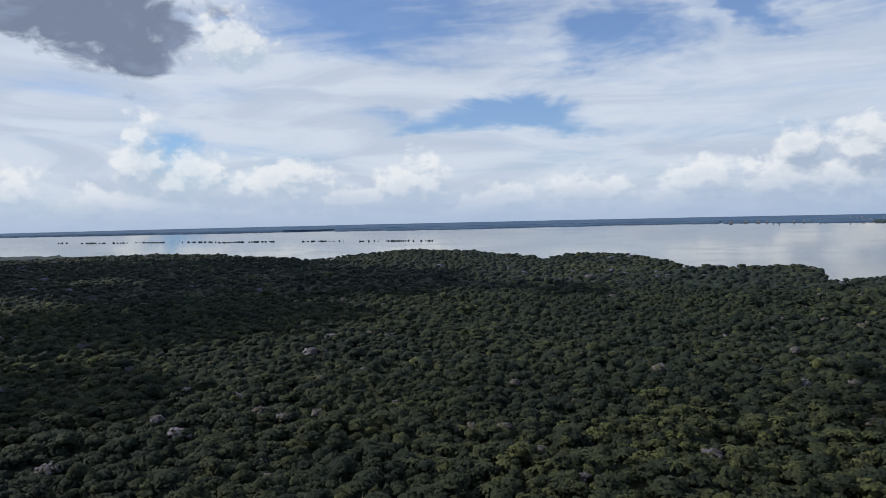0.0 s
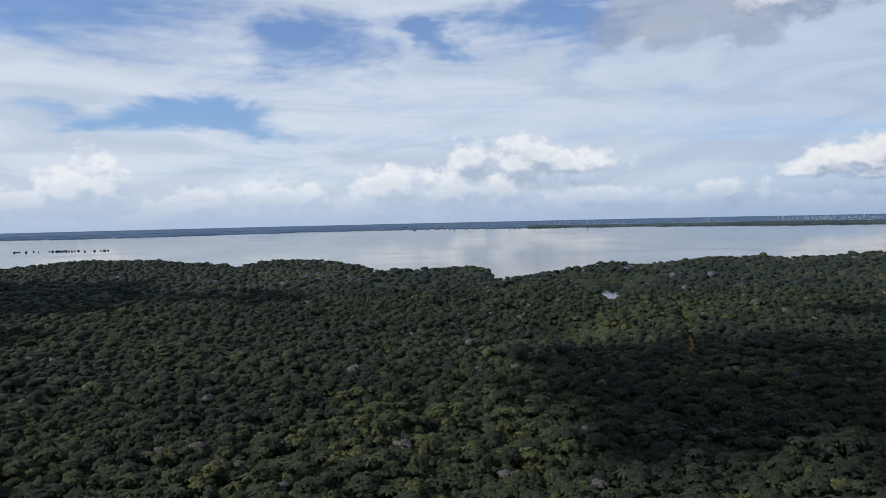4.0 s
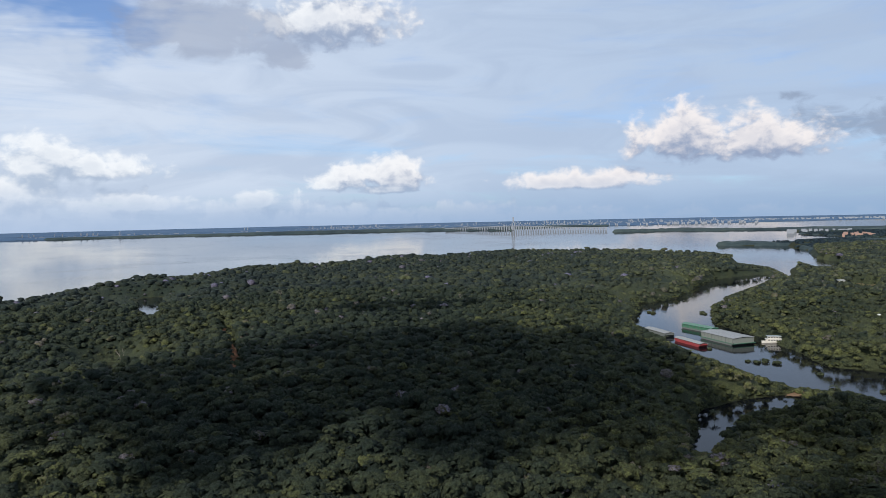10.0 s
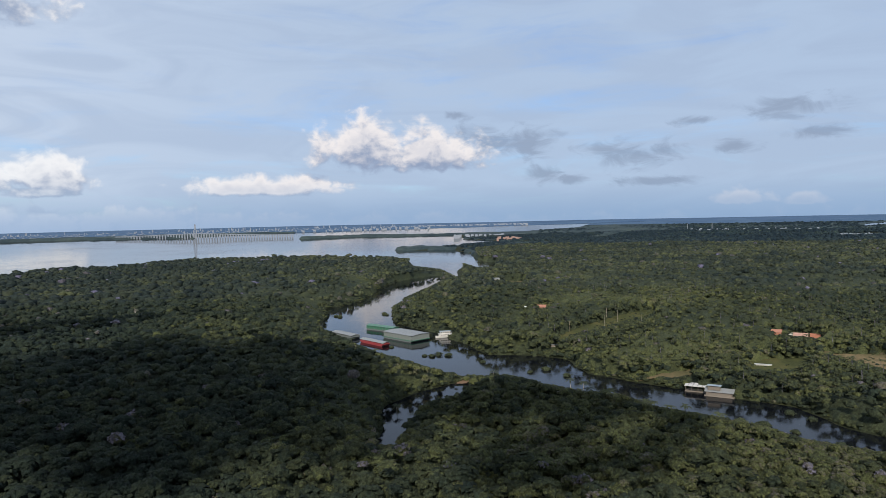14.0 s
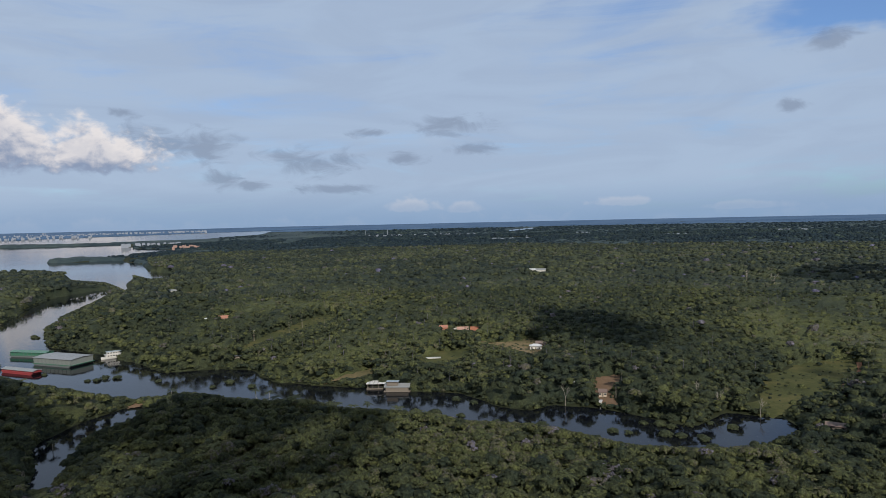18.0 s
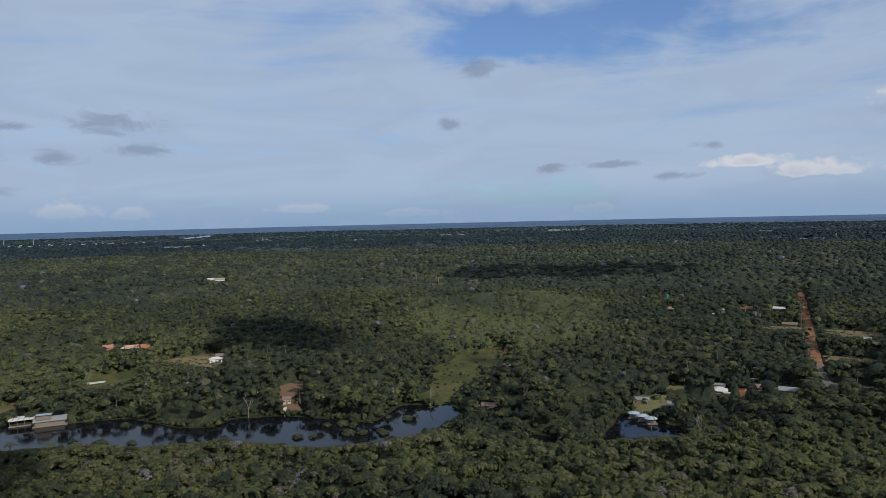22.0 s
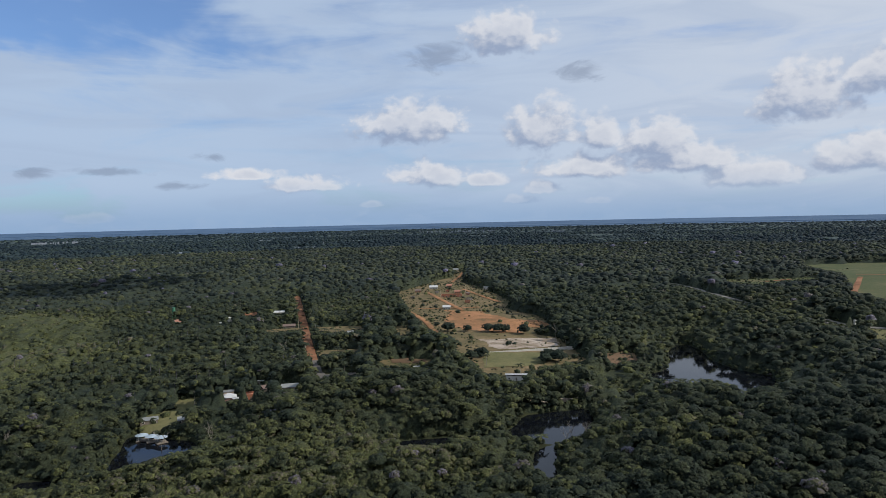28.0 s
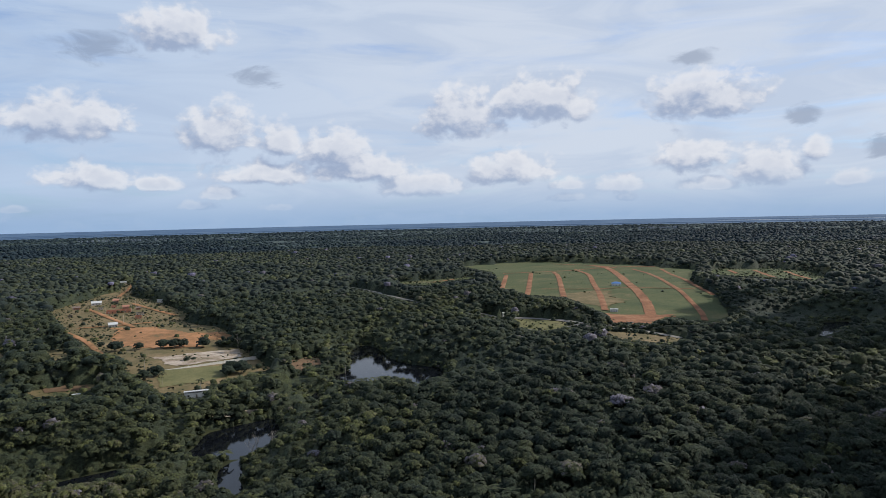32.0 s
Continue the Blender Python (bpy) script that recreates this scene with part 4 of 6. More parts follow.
def floating_house():
    ob = base("floating_house", 411, -149, 0.0, math.degrees(math.atan2(-149, 411)) + 82)
    part("raft", block(0, 0, 0.05, 17, 9, 0.55, bevel=0.08), WOOD, ob, "grey timber raft on logs")
    part("wall", block(0, 1.2, 0.6, 14.5, 5.6, 2.6), WOOD, ob)
    part("roof", gable(15.5, 8.4, 3.2, 1.5, 0.5), ZINC, ob)
    up = part("upper_floor", block(3, 1.2, 4.0, 7, 4.6, 2.0), WOOD, ob)
    bm = block(0, 0, 0, 8, 6, 0.16)
    bmesh.ops.transform(bm, matrix=pose(3, 1.2, 6.3, 5, 0, 0), verts=bm.verts[:])
    part("upper_roof", bm, BLUE, ob, "pale blue metal roof")
    for i in range(7):
        xx = -7 + i * 14 / 6
        part("post", block(xx, -4.0, 0.6, 0.22, 0.22, 2.6), WHITE, ob)
    part("rail", block(0, -4.05, 1.4, 14.4, 0.12, 0.14), WHITE, ob)
    for i in range(6):
        win = part("window", block(-5.8 + i * 2.33, -1.6, 1.4, 1.4, 0.14, 1.2), WOOD, ob)
        part("pane", block(-5.8 + i * 2.33, -1.66, 1.5, 1.15, 0.14, 1.0), GLASS, win)
    tagged(ob, "grey two-storey floating house with a veranda on a raft", "house")
    ob = base("floating_pavilion", 424, -139, 0.0, math.degrees(math.atan2(-139, 424)) + 82)
    part("raft", block(0, 0, 0.05, 12, 9, 0.55, bevel=0.08), WOOD, ob)
    part("roof", block(0, 0, 3.6, 12.4, 9.4, 0.25), WHITE, ob, "flat white and grey striped awning")
    for i in range(9):
        part("awning_stripe", block(-5.5 + i * 1.375, 0, 3.86, 0.6, 9.0, 0.04), ZINC if i % 2 else BRIGHT, ob)
        bm = bmesh.new()
        v = [bm.verts.new(p) for p in ((-6.1 + i * 1.36, -4.75, 3.7), (-4.85 + i * 1.36, -4.75, 3.7), (-5.47 + i * 1.36, -4.8, 2.9),
                                       (-6.1 + i * 1.36, -4.68, 3.7), (-4.85 + i * 1.36, -4.68, 3.7), (-5.47 + i * 1.36, -4.73, 2.9))]
        for f in ((0, 1, 2), (5, 4, 3), (0, 3, 4, 1), (1, 4, 5, 2), (2, 5, 3, 0)):
            bm.faces.new([v[q] for q in f])
        part("awning_flap", bm, WHITE, ob)
    for i in range(4):
        for s in (-1, 1):
            part("post", block(-5.4 + i * 3.6, s * 4.2, 0.6, 0.22, 0.22, 3.0), WOOD, ob)
    part("counter", block(0, 1.5, 0.6, 8, 2.5, 1.1), DARK, ob)
    tagged(ob, "floating bar pavilion under a white striped awning", "pavilion")
    ob = base("jetty", 444, -133, 0.2, 28)
    for i in range(14):
        part("plank", block(-6 + i * 0.92, 0, 0.3, 0.8, 1.8, 0.1), WOOD, ob)
    part("beam", block(0, -0.6, 0.0, 13, 0.2, 0.28), WOOD, ob)
    part("beam", block(0, 0.6, 0.0, 13, 0.2, 0.28), WOOD, ob)
    tagged(ob, "narrow grey plank jetty running from the shore", "jetty")


floating_house()


def swim_pavilions():
    for i, (x, y) in enumerate(((156, -345), (150, -343), (144.5, -341))):
        ob = base("raft_pavilion", x, y, 0.0, 20 + i * 9)
        part("deck", block(0, 0, 0.1, 5.4, 5.4, 0.5, bevel=0.08), WOOD, ob)
        part("roof", post(0, 0, 2.9, 3.4, 0.9, r2=0.5, sides=8), BLUE, ob, "pale blue eight-sided roof")
        for a in range(4):
            part("post", post(2.1 * math.cos(a * math.pi / 2 + 0.78), 2.1 * math.sin(a * math.pi / 2 + 0.78), 0.6, 0.09, 2.35), WHITE, ob)
        part("rail", block(0, -2.4, 1.3, 4.6, 0.08, 0.1), WHITE, ob)
        tagged(ob, "small floating pavilion with a pale blue roof", "pavilion", "pavilions on the pool")


swim_pavilions()


def barge(x, y, turn, length, width, high, hull, roof, label, ribs=9, stripe=None, side=None):
    ob = base("barge", x, y, 0.0, turn)
    bm = bmesh.new()
    a, b = length / 2, width / 2
    low = [(-a + 3, -b, -0.6), (a - 3, -b, -0.6), (a - 3, b, -0.6), (-a + 3, b, -0.6)]
    topp = [(-a, -b, 1.9), (a, -b, 1.9), (a, b, 1.9), (-a, b, 1.9)]
    v = [bm.verts.new(p) for p in low + topp]
    for f in ((0, 1, 2, 3), (4, 5, 6, 7), (0, 1, 5, 4), (1, 2, 6, 5), (2, 3, 7, 6), (3, 0, 4, 7)):
        bm.faces.new([v[i] for i in f])
    bmesh.ops.bevel(bm, geom=bm.edges[:], offset=0.15, segments=1, affect="EDGES")
    part("hull", bm, hull, ob)
    if stripe:
        part("stripe", block(0, 0, 1.35, length + 0.1, width + 0.1, 0.5), stripe, ob)
    part("cargo_house", block(0, 0, 1.9, length - 1.6, width - 1.2, high - 2.1), side or hull, ob)
    part("roof", gable(length - 1.0, width - 0.6, high - 0.2, 0.9, 0.3), roof, ob)
    for i in range(ribs):
        xx = -a + 1.6 + i * (length - 3.2) / (ribs - 1)
        part("rib", block(xx, 0, 1.9, 0.35, width - 0.9, high - 2.2), hull, ob)
        bm = bmesh.new()
        for s in (-1, 1):
            block(0, 0, 0, 0.3, width / 2, 0.12, bm)
            bmesh.ops.transform(bm, matrix=pose(xx, s * width / 4, high + 0.34, -s * math.degrees(math.atan2(0.9, width / 2 - 0.3)), 0, 0), verts=bm.verts[-8:])
        part("roof_seam", bm, ZINC, ob)
    for s in (-1, 1):
        part("bollard", post(s * (a - 0.8), b - 0.5, 1.9, 0.2, 0.7), DARK, ob)
    return tagged(ob, label, "barge")


DULL = paint("dull_grey_panel", (0.15, 0.17, 0.16))
barge(624, 58, 45, 42, 22, 6.2, HULL, ZINC, "large grey cargo barge with a dull metal roof", 10, GREEN, DULL)
barge(674, 86, 52, 38, 10, 4.4, HULL, paint("green_roof", (0.06, 0.15, 0.11)), "long cargo barge with a green roof", 9, GREEN, GREEN)
barge(601, 84, 43, 36, 8, 3.0, RED, ZINC, "long red cargo barge with a pale roof", 9)
barge(641, 117, 42, 36, 10, 3.4, HULL, ZINC, "grey covered barge moored beside the trees", 8)


def river_boat(x, y, turn, length, label, decks=2):
    ob = base("river_boat", x, y, 0.0, turn)
    bm = bmesh.new()
    n, rows = 9, []
    for i in range(n):
        t = i / (n - 1)
        w = length * 0.13 * math.sin(math.pi * (0.18 + 0.80 * t)) ** 0.6
        xx = length * (t - 0.5)
        rows.append([bm.verts.new(p) for p in ((xx, -w, 1.3 + 0.5 * t ** 3), (xx, -w * 0.6, -0.4), (xx, w * 0.6, -0.4), (xx, w, 1.3 + 0.5 * t ** 3))])
    for r0, r1 in zip(rows, rows[1:]):
        for i in range(4):
            bm.faces.new((r0[i], r0[(i + 1) % 4], r1[(i + 1) % 4], r1[i]))
    bm.faces.new(rows[0]), bm.faces.new(rows[-1][::-1])
    part("hull", bm, WHITE, ob)
    w = length * 0.22
    for k in range(decks):
        part("deck_house", block(-length * 0.05, 0, 1.4 + k * 2.3, length * (0.72 - 0.15 * k), w, 2.1), WHITE, ob)
        part("deck_roof", block(-length * 0.05, 0, 3.52 + k * 2.3, length * (0.8 - 0.13 * k), w + 0.6, 0.14), BLUE if k else BRIGHT, ob)
        for i in range(5):
            for s in (-1, 1):
                part("window", block(length * (-0.3 + 0.12 * i), s * w / 2, 2.1 + k * 2.3, length * 0.07, 0.1, 0.9), GLASS, ob)
    return tagged(ob, label, "boat")


river_boat(628, 23, 105, 17, "white two-deck river boat moored at the bank")
river_boat(640, 18, 100, 12, "smaller white boat moored at the bank", 1)
river_boat(318, -238, 140, 6, "small white boat at the trampled bank", 1)


def poles():
    for x, y, h in ((90, -447, 9), (103, -500, 9), (120, -565, 9), (140, -650, 9), (165, -752, 9), (70, -428, 9), (147, -395, 9), (164, -398, 9),
                    (-12, -775, 9), (-22, -860, 9), (5, -860, 9), (-28, -905, 10), (600, -88, 10), (640, -300, 10), (604, -715, 17), (670, -742, 20)):
        z = float(land(np.array([x]), np.array([y]))[0])
        ob = base("utility_pole", x, y, z, x * 7 % 90)
        part("pole", post(0, 0, -0.5, 0.17, h + 0.5, r2=0.11), CREAM, ob)
        part("crossarm", block(0, 0, h - 0.6, 1.8, 0.12, 0.12), WOOD, ob)
        for s in (-0.7, 0, 0.7):
            part("insulator", post(s, 0, h - 0.48, 0.05, 0.2), BRIGHT, ob)
        tagged(ob, "slim pale concrete utility pole", "utility pole", "utility poles")


poles()


def green_tower():
    x, y = 287, -722
    ob = base("water_tower", x, y, float(land(np.array([x]), np.array([y]))[0]), 10)
    yard(x, y, 6)
    for i in range(4):
        part("leg", post(1.4 * (-1) ** i, 1.4 * (-1) ** (i // 2), -0.4, 0.16, 9.4), GREEN, ob)
    for z in (3, 6):
        part("brace", block(0, 1.4, z, 2.8, 0.12, 0.12), GREEN, ob)
        part("brace", block(0, -1.4, z, 2.8, 0.12, 0.12), GREEN, ob)
    part("platform", block(0, 0, 9.0, 3.8, 3.8, 0.2), GREEN, ob)
    part("tank", post(0, 0, 9.2, 1.7, 4.6, r2=1.6, sides=14), GREEN, ob)
    tagged(ob, "green water tank on a steel tower", "water tower")


green_tower()


def garden_wall():
    ob = base("garden_wall", -66, -519, float(land(np.array([-66.0]), np.array([-519.0]))[0]), math.degrees(math.atan2(-15, -65)))
    for i in range(13):
        part("panel", block(-31 + i * 5.2, 0, -1.5, 5.0, 0.2, 3.6), WHITE, ob)
        part("pillar", block(-33.6 + i * 5.2, 0, -1.5, 0.36, 0.36, 3.9), WHITE, ob)
    tagged(ob, "long low white garden wall", "wall")
    for i in range(3):
        ob = base("gate_post", -342 - i * 4, -569 + i * 3, float(land(np.array([-337.0]), np.array([-559.0]))[0]), 30)
        part("shaft", block(0, 0, -0.5, 1.6, 1.6, 7.5, bevel=0.1), WHITE, ob)
        part("cap", block(0, 0, 7.0, 2.0, 2.0, 0.4), WHITE, ob)
        tagged(ob, "tall white gate post at the estate road", "gate post", "gate posts")


garden_wall()
# ---------------------------------------------------------------- woods
def crown(seed, clumps, sides, low=-0.15, hub=0.88):
    """A tree crown one metre in radius: leafy clumps over a lumpy dome. Returns points, triangles and shade of tint."""
    r = np.random.default_rng(seed)
    co, tr, ti = [], [], []
    base = 0
    lobes = r.normal(size=(5, 3)) * [1, 1, 0.5]
    lobes /= np.linalg.norm(lobes, axis=1)[:, None]

    def radius(d):
        return 0.72 + 0.33 * np.max(np.clip(d @ lobes.T, 0, 1) ** 3, -1)

    if hub:
        c0, t0, s0 = dome(seed, 5 if clumps > 9 else 4)
        # the hub's tint is darkened, painting shade into the gaps between clumps
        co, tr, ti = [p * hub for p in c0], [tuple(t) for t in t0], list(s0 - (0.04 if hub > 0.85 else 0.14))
        base = len(co)
    for c in range(clumps):
        zz = low + (1 - low) * (c + 0.5) / clumps
        t = c * 2.39996 + r.normal() * 0.3
        d = np.array([math.cos(t) * math.sqrt(max(0, 1 - zz * zz)), math.sin(t) * math.sqrt(max(0, 1 - zz * zz)), zz])
        d = d + r.normal(size=3) * 0.1
        d /= np.linalg.norm(d)
        p = d * radius(d) * r.uniform(0.86, 1.06)
        up = d * 0.75 + np.array([0, 0, 0.45]) + r.normal(size=3) * 0.16
        up /= np.linalg.norm(up)
        side = np.cross(up, r.normal(size=3))
        side /= np.linalg.norm(side)
        fwd = np.cross(up, side)
        size = r.uniform(0.20, 0.36) * (44 / clumps) ** 0.35
        co.append(p + up * size * 0.45)
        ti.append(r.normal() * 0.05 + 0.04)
        for j in range(sides):
            a = 2 * math.pi * j / sides + r.uniform(-0.3, 0.3)
            rr = size * r.uniform(0.7, 1.25)
            co.append(p + (side * math.cos(a) + fwd * math.sin(a)) * rr - up * size * r.uniform(0.1, 0.5))
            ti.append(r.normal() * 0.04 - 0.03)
        tr += [(base, base + 1 + j, base + 1 + (j + 1) % sides) for j in range(sides)]
        base += sides + 1
    return np.array(co), np.array(tr), np.array(ti)


def dome(seed, sides=5):
    """A rough dome for trees far off."""
    r = np.random.default_rng(seed)
    co, tr = [], []
    for i, (zz, q) in enumerate(((-0.45, 0.85), (0.55, 0.82))):
        for j in range(sides):
            t = 2 * math.pi * (j + 0.5 * i) / sides
            q2 = q * r.uniform(0.75, 1.2)
            co.append((math.cos(t) * q2, math.sin(t) * q2, zz + r.uniform(-0.15, 0.15)))
    co.append((r.uniform(-0.25, 0.25), r.uniform(-0.25, 0.25), 0.95 + r.uniform(-0.1, 0.1)))
    for j in range(sides):
        a, b, c, d = j, (j + 1) % sides, sides + j, sides + (j + 1) % sides
        tr += [(a, b, c), (b, d, c), (c, d, 2 * sides)]
    return np.array(co), np.array(tr), r.normal(size=len(co)) * 0.04


def scatter(r0, r1, spacing, a0=-37.0, a1=245.0, seed=1):
    """Jittered places between two distances."""
    g = np.random.default_rng(seed)
    n = int(r1 / spacing) + 1
    m = int(n / 0.92) + 2
    u, v = np.meshgrid(np.arange(-n, n + 1), np.arange(-m, m + 1))
    u = u + 0.5 * (v % 2)
    x = (u + g.uniform(-0.6, 0.6, u.shape)).ravel() * spacing
    y = (v * 0.92 + g.uniform(-0.6, 0.6, u.shape)).ravel() * spacing
    R, a = np.hypot(x, y), bearing(x, y)
    k = (R >= r0) & (R < r1) & (a > a0) & (a < a1)
    return x[k], y[k]


def sight(x, y, z):
    """Trees before a clearing stay low enough to show it."""
    room = np.full(np.shape(x), 60.0)
    for s in np.linspace(1.006, 1.21, 32):
        opened = read(CHART_OPEN, x * s, y * s) > 2
        line = H - z - (H - read(CHART_LAND, x * s, y * s)) / s
        room = np.where(opened, np.minimum(room, np.minimum(line, (H - z) * (1 - 1 / s)) + 0.8), room)
    room = np.maximum(room, 3.6)
    for s in np.linspace(1.004, 1.32, 46):   # low growth before the creek and the pools
        pool = (read(CHART_WATER, x * s, y * s) > 1) & ((np.hypot(x, y) < 900) | (np.abs(bearing(x, y) - 89.5) < 4.5) | ((np.abs(bearing(x, y) - 39) < 5) & (np.hypot(x, y) < 1000)))
        room = np.where(pool, np.minimum(room, H * (1 - 1 / s) - z + 1.5), room)
    return np.maximum(room, 1.0)


def plant(x, y, seed, radius=(3.2, 6.2)):
    """Size, height and colour of the trees at these places. Keeps those on dry, wooded ground."""
    g = np.random.default_rng(seed)
    w = wet(x, y)
    near = np.maximum(np.abs(x), np.abs(y)) < REACH - 10
    k = (w < -0.8) & ~(near & (read(CHART_OPEN, x, y) + rough(x, y, 14, 5) * 2.5 > 0))
    x, y, w = x[k], y[k], w[k]
    r = np.mean(radius) * np.clip(np.exp(g.normal(size=len(x)) * 0.34), 0.5, 1.9)
    r = r * (1 - 0.15 * np.clip(read(CHART_LIGHT, x, y), 0, 1))
    bank = np.maximum(np.clip((-w) / 45, 0.2, 1), np.clip((np.hypot(x, y) - 900) / 200, 0, 1))
    across = (wet(x * 0.94, y * 0.94) > 0) | (wet(x * 0.90, y * 0.90) > 0) | (wet(x * 0.97, y * 0.97) > 0)
    bank = np.where(across, np.maximum(bank, 0.7), bank)   # the bank that faces the open water is tall
    r = r * (0.6 + 0.4 * bank)
    calm = 1 - 0.6 * np.clip((np.hypot(x, y) - 700) / 400, 0, 1)
    top = 2.8 + 11.5 * bank + 0.8 * (r - np.mean(radius)) + 3.0 * rough(x, y, 60, 21) + calm * (g.normal(size=len(x)) * 1.6 + np.where(g.random(len(x)) < 0.04, 5, 0))
    low = np.clip(read(CHART_SCRUB, x, y), 0, 1.7)
    top, r = top * (1 - 0.45 * low), r * (1 - 0.3 * low)
    room = sight(x, y, land(x, y, w))
    r = np.where(room < top, np.minimum(r, 1.4 + room * 0.35), r)
    top = np.maximum(np.minimum(top, room), 1.2)
    top = np.maximum(top, r * 0.75)
    swamp = np.clip(1 - (-w) / 60, 0, 1)
    tint = 0.36 + 0.20 * rough(x, y, 120, 31, 3) + 0.10 * rough(x, y, 34, 33, 2) + g.normal(size=len(x)) * 0.12 + swamp * 0.08 - 0.05 * (r / np.mean(radius) - 1)
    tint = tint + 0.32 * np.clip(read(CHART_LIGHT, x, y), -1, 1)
    tint = np.where(g.random(len(x)) < 0.015, g.uniform(0.84, 1.0, len(x)), np.clip(tint, 0.02, 0.78))
    return x, y, r, top, tint


def forest(name, x, y, r, top, tint, kinds, mat, label, sink=0.0, smooth=False):
    """One sheet of many trees."""
    g = np.random.default_rng(len(x))
    pick = g.integers(0, len(kinds), len(x))
    turn = g.uniform(0, 2 * math.pi, len(x))
    flat = g.uniform(0.6, 0.95, len(x)) * (1 - 0.12 * np.clip((np.hypot(x, y) - 380) / 100, 0, 1) - 0.2 * np.clip((np.hypot(x, y) - 700) / 400, 0, 1))
    z = land(x, y)
    C, T, S, off = [], [], [], 0
    for i, (co, tr, ti) in enumerate(kinds):
        m = pick == i
        if not m.any():
            continue
        c, s = np.cos(turn[m])[:, None], np.sin(turn[m])[:, None]
        X = (co[:, 0] * c - co[:, 1] * s) * r[m][:, None] + x[m][:, None]
        Y = (co[:, 0] * s + co[:, 1] * c) * r[m][:, None] + y[m][:, None]
        zr = r[m] * flat[m]
        Z = co[:, 2] * zr[:, None] + (z[m] + top[m] - zr - sink)[:, None]
        n = int(m.sum())
        C.append(squeeze(X, Y, Z).reshape(-1, 3))
        T.append((tr[None] + (off + np.arange(n) * len(co))[:, None, None]).reshape(-1, 3))
        S.append((tint[m][:, None] + ti[None]).ravel())
        off += n * len(co)
    ob = new(name, mesh_of(name, np.concatenate(C), np.concatenate(T), mat, np.concatenate(S), smooth))
    return tagged(ob, label, "forest", kind="stuff")




def underwood():
    """The leafy lower storey that fills the gaps between the crowns."""
    az = np.arange(-41, 249, 0.36)
    dn = -rings([(-32, -10, 0.18), (-10, -2.95, 0.09)])
    A, D = np.meshgrid(np.radians(az), np.radians(dn))
    g = np.random.default_rng(94)
    A, D = A + np.radians(g.uniform(-0.13, 0.13, A.shape)), D * (1 + g.uniform(-0.004, 0.004, A.shape))
    leafy, g2 = g.normal(size=A.shape), np.random.default_rng(97)
    R = H / np.tan(D)
    x, y = R * np.sin(A), R * np.cos(A)
    w = wet(x, y)
    full = np.clip((-w) / 45, 0, 1)
    full = np.maximum(full, np.clip((R - 900) / 200, 0, 1) * (w < -4))
    near = np.maximum(np.abs(x), np.abs(y)) < REACH - 10
    opened = np.where(near, read(CHART_OPEN, x, y), -50)
    g = land(x, y, w)
    low = np.where(near, np.clip(read(CHART_SCRUB, x, y), 0, 1.7), 0)
    top = (1.8 + (8.2 + 1.4 * np.clip((R - 500) / 400, 0, 1)) * full) * (1 - 0.5 * low) + 1.25 * leafy + 1.3 * rough(x, y, 9, 95, 2) + 2.2 * rough(x, y, 60, 21)
    top = top + 2.0 * np.where(near, np.clip(read(CHART_LIGHT, x, y) - 0.6, 0, 0.4) / 0.4, 0) * full
    top = np.minimum(top, sight(x, y, g) * 0.3)
    z = g + np.where((w > -3) | (opened > -3), -1.5, np.maximum(top, -0.5))
    tr = grid_tris(*x.shape)
    keep = ((w < -3) & (opened < -3)).ravel()[tr].any(1)
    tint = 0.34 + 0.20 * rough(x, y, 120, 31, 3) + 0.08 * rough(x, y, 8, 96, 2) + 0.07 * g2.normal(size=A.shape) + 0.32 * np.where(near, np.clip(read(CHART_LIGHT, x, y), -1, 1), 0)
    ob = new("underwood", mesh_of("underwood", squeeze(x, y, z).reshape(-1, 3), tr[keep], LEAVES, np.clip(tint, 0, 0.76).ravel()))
    tagged(ob, "leafy lower storey between the forest crowns", "undergrowth", kind="stuff")


underwood()
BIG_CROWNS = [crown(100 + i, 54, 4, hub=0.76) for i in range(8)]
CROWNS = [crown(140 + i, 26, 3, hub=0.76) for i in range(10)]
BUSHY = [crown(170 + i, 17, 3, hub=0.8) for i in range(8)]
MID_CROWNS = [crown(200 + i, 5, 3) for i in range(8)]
DOMES = [dome(400 + i, 3) for i in range(8)]
SMALL_CROWNS = [crown(150 + i, 22, 4) for i in range(6)]
NEAR, MID, FAR = 390.0, 860.0, 2150.0

# tall forest with broad crowns; smaller, bushier crowns in the light flooded wood
x, y = scatter(200, NEAR, 4.9, seed=2)
tall = read(CHART_LIGHT, x, y) + 0.25 * rough(x, y, 25, 73) < 0.62
x, y, r, top, tint = plant(x[tall], y[tall], 3, (2.0, 4.0))
k = np.argsort(np.hypot(x, y) - 25 * (r > 4.2))
single, rest = k[:300], k[300:]
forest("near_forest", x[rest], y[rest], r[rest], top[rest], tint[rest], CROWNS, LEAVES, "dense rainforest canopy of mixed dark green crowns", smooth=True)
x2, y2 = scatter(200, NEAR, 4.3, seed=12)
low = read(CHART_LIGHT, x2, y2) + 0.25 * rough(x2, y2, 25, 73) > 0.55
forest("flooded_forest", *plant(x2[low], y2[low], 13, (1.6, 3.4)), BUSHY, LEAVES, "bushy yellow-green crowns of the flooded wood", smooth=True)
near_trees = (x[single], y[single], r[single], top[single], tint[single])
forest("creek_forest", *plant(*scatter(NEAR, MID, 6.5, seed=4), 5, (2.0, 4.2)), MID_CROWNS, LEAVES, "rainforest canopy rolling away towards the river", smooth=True)
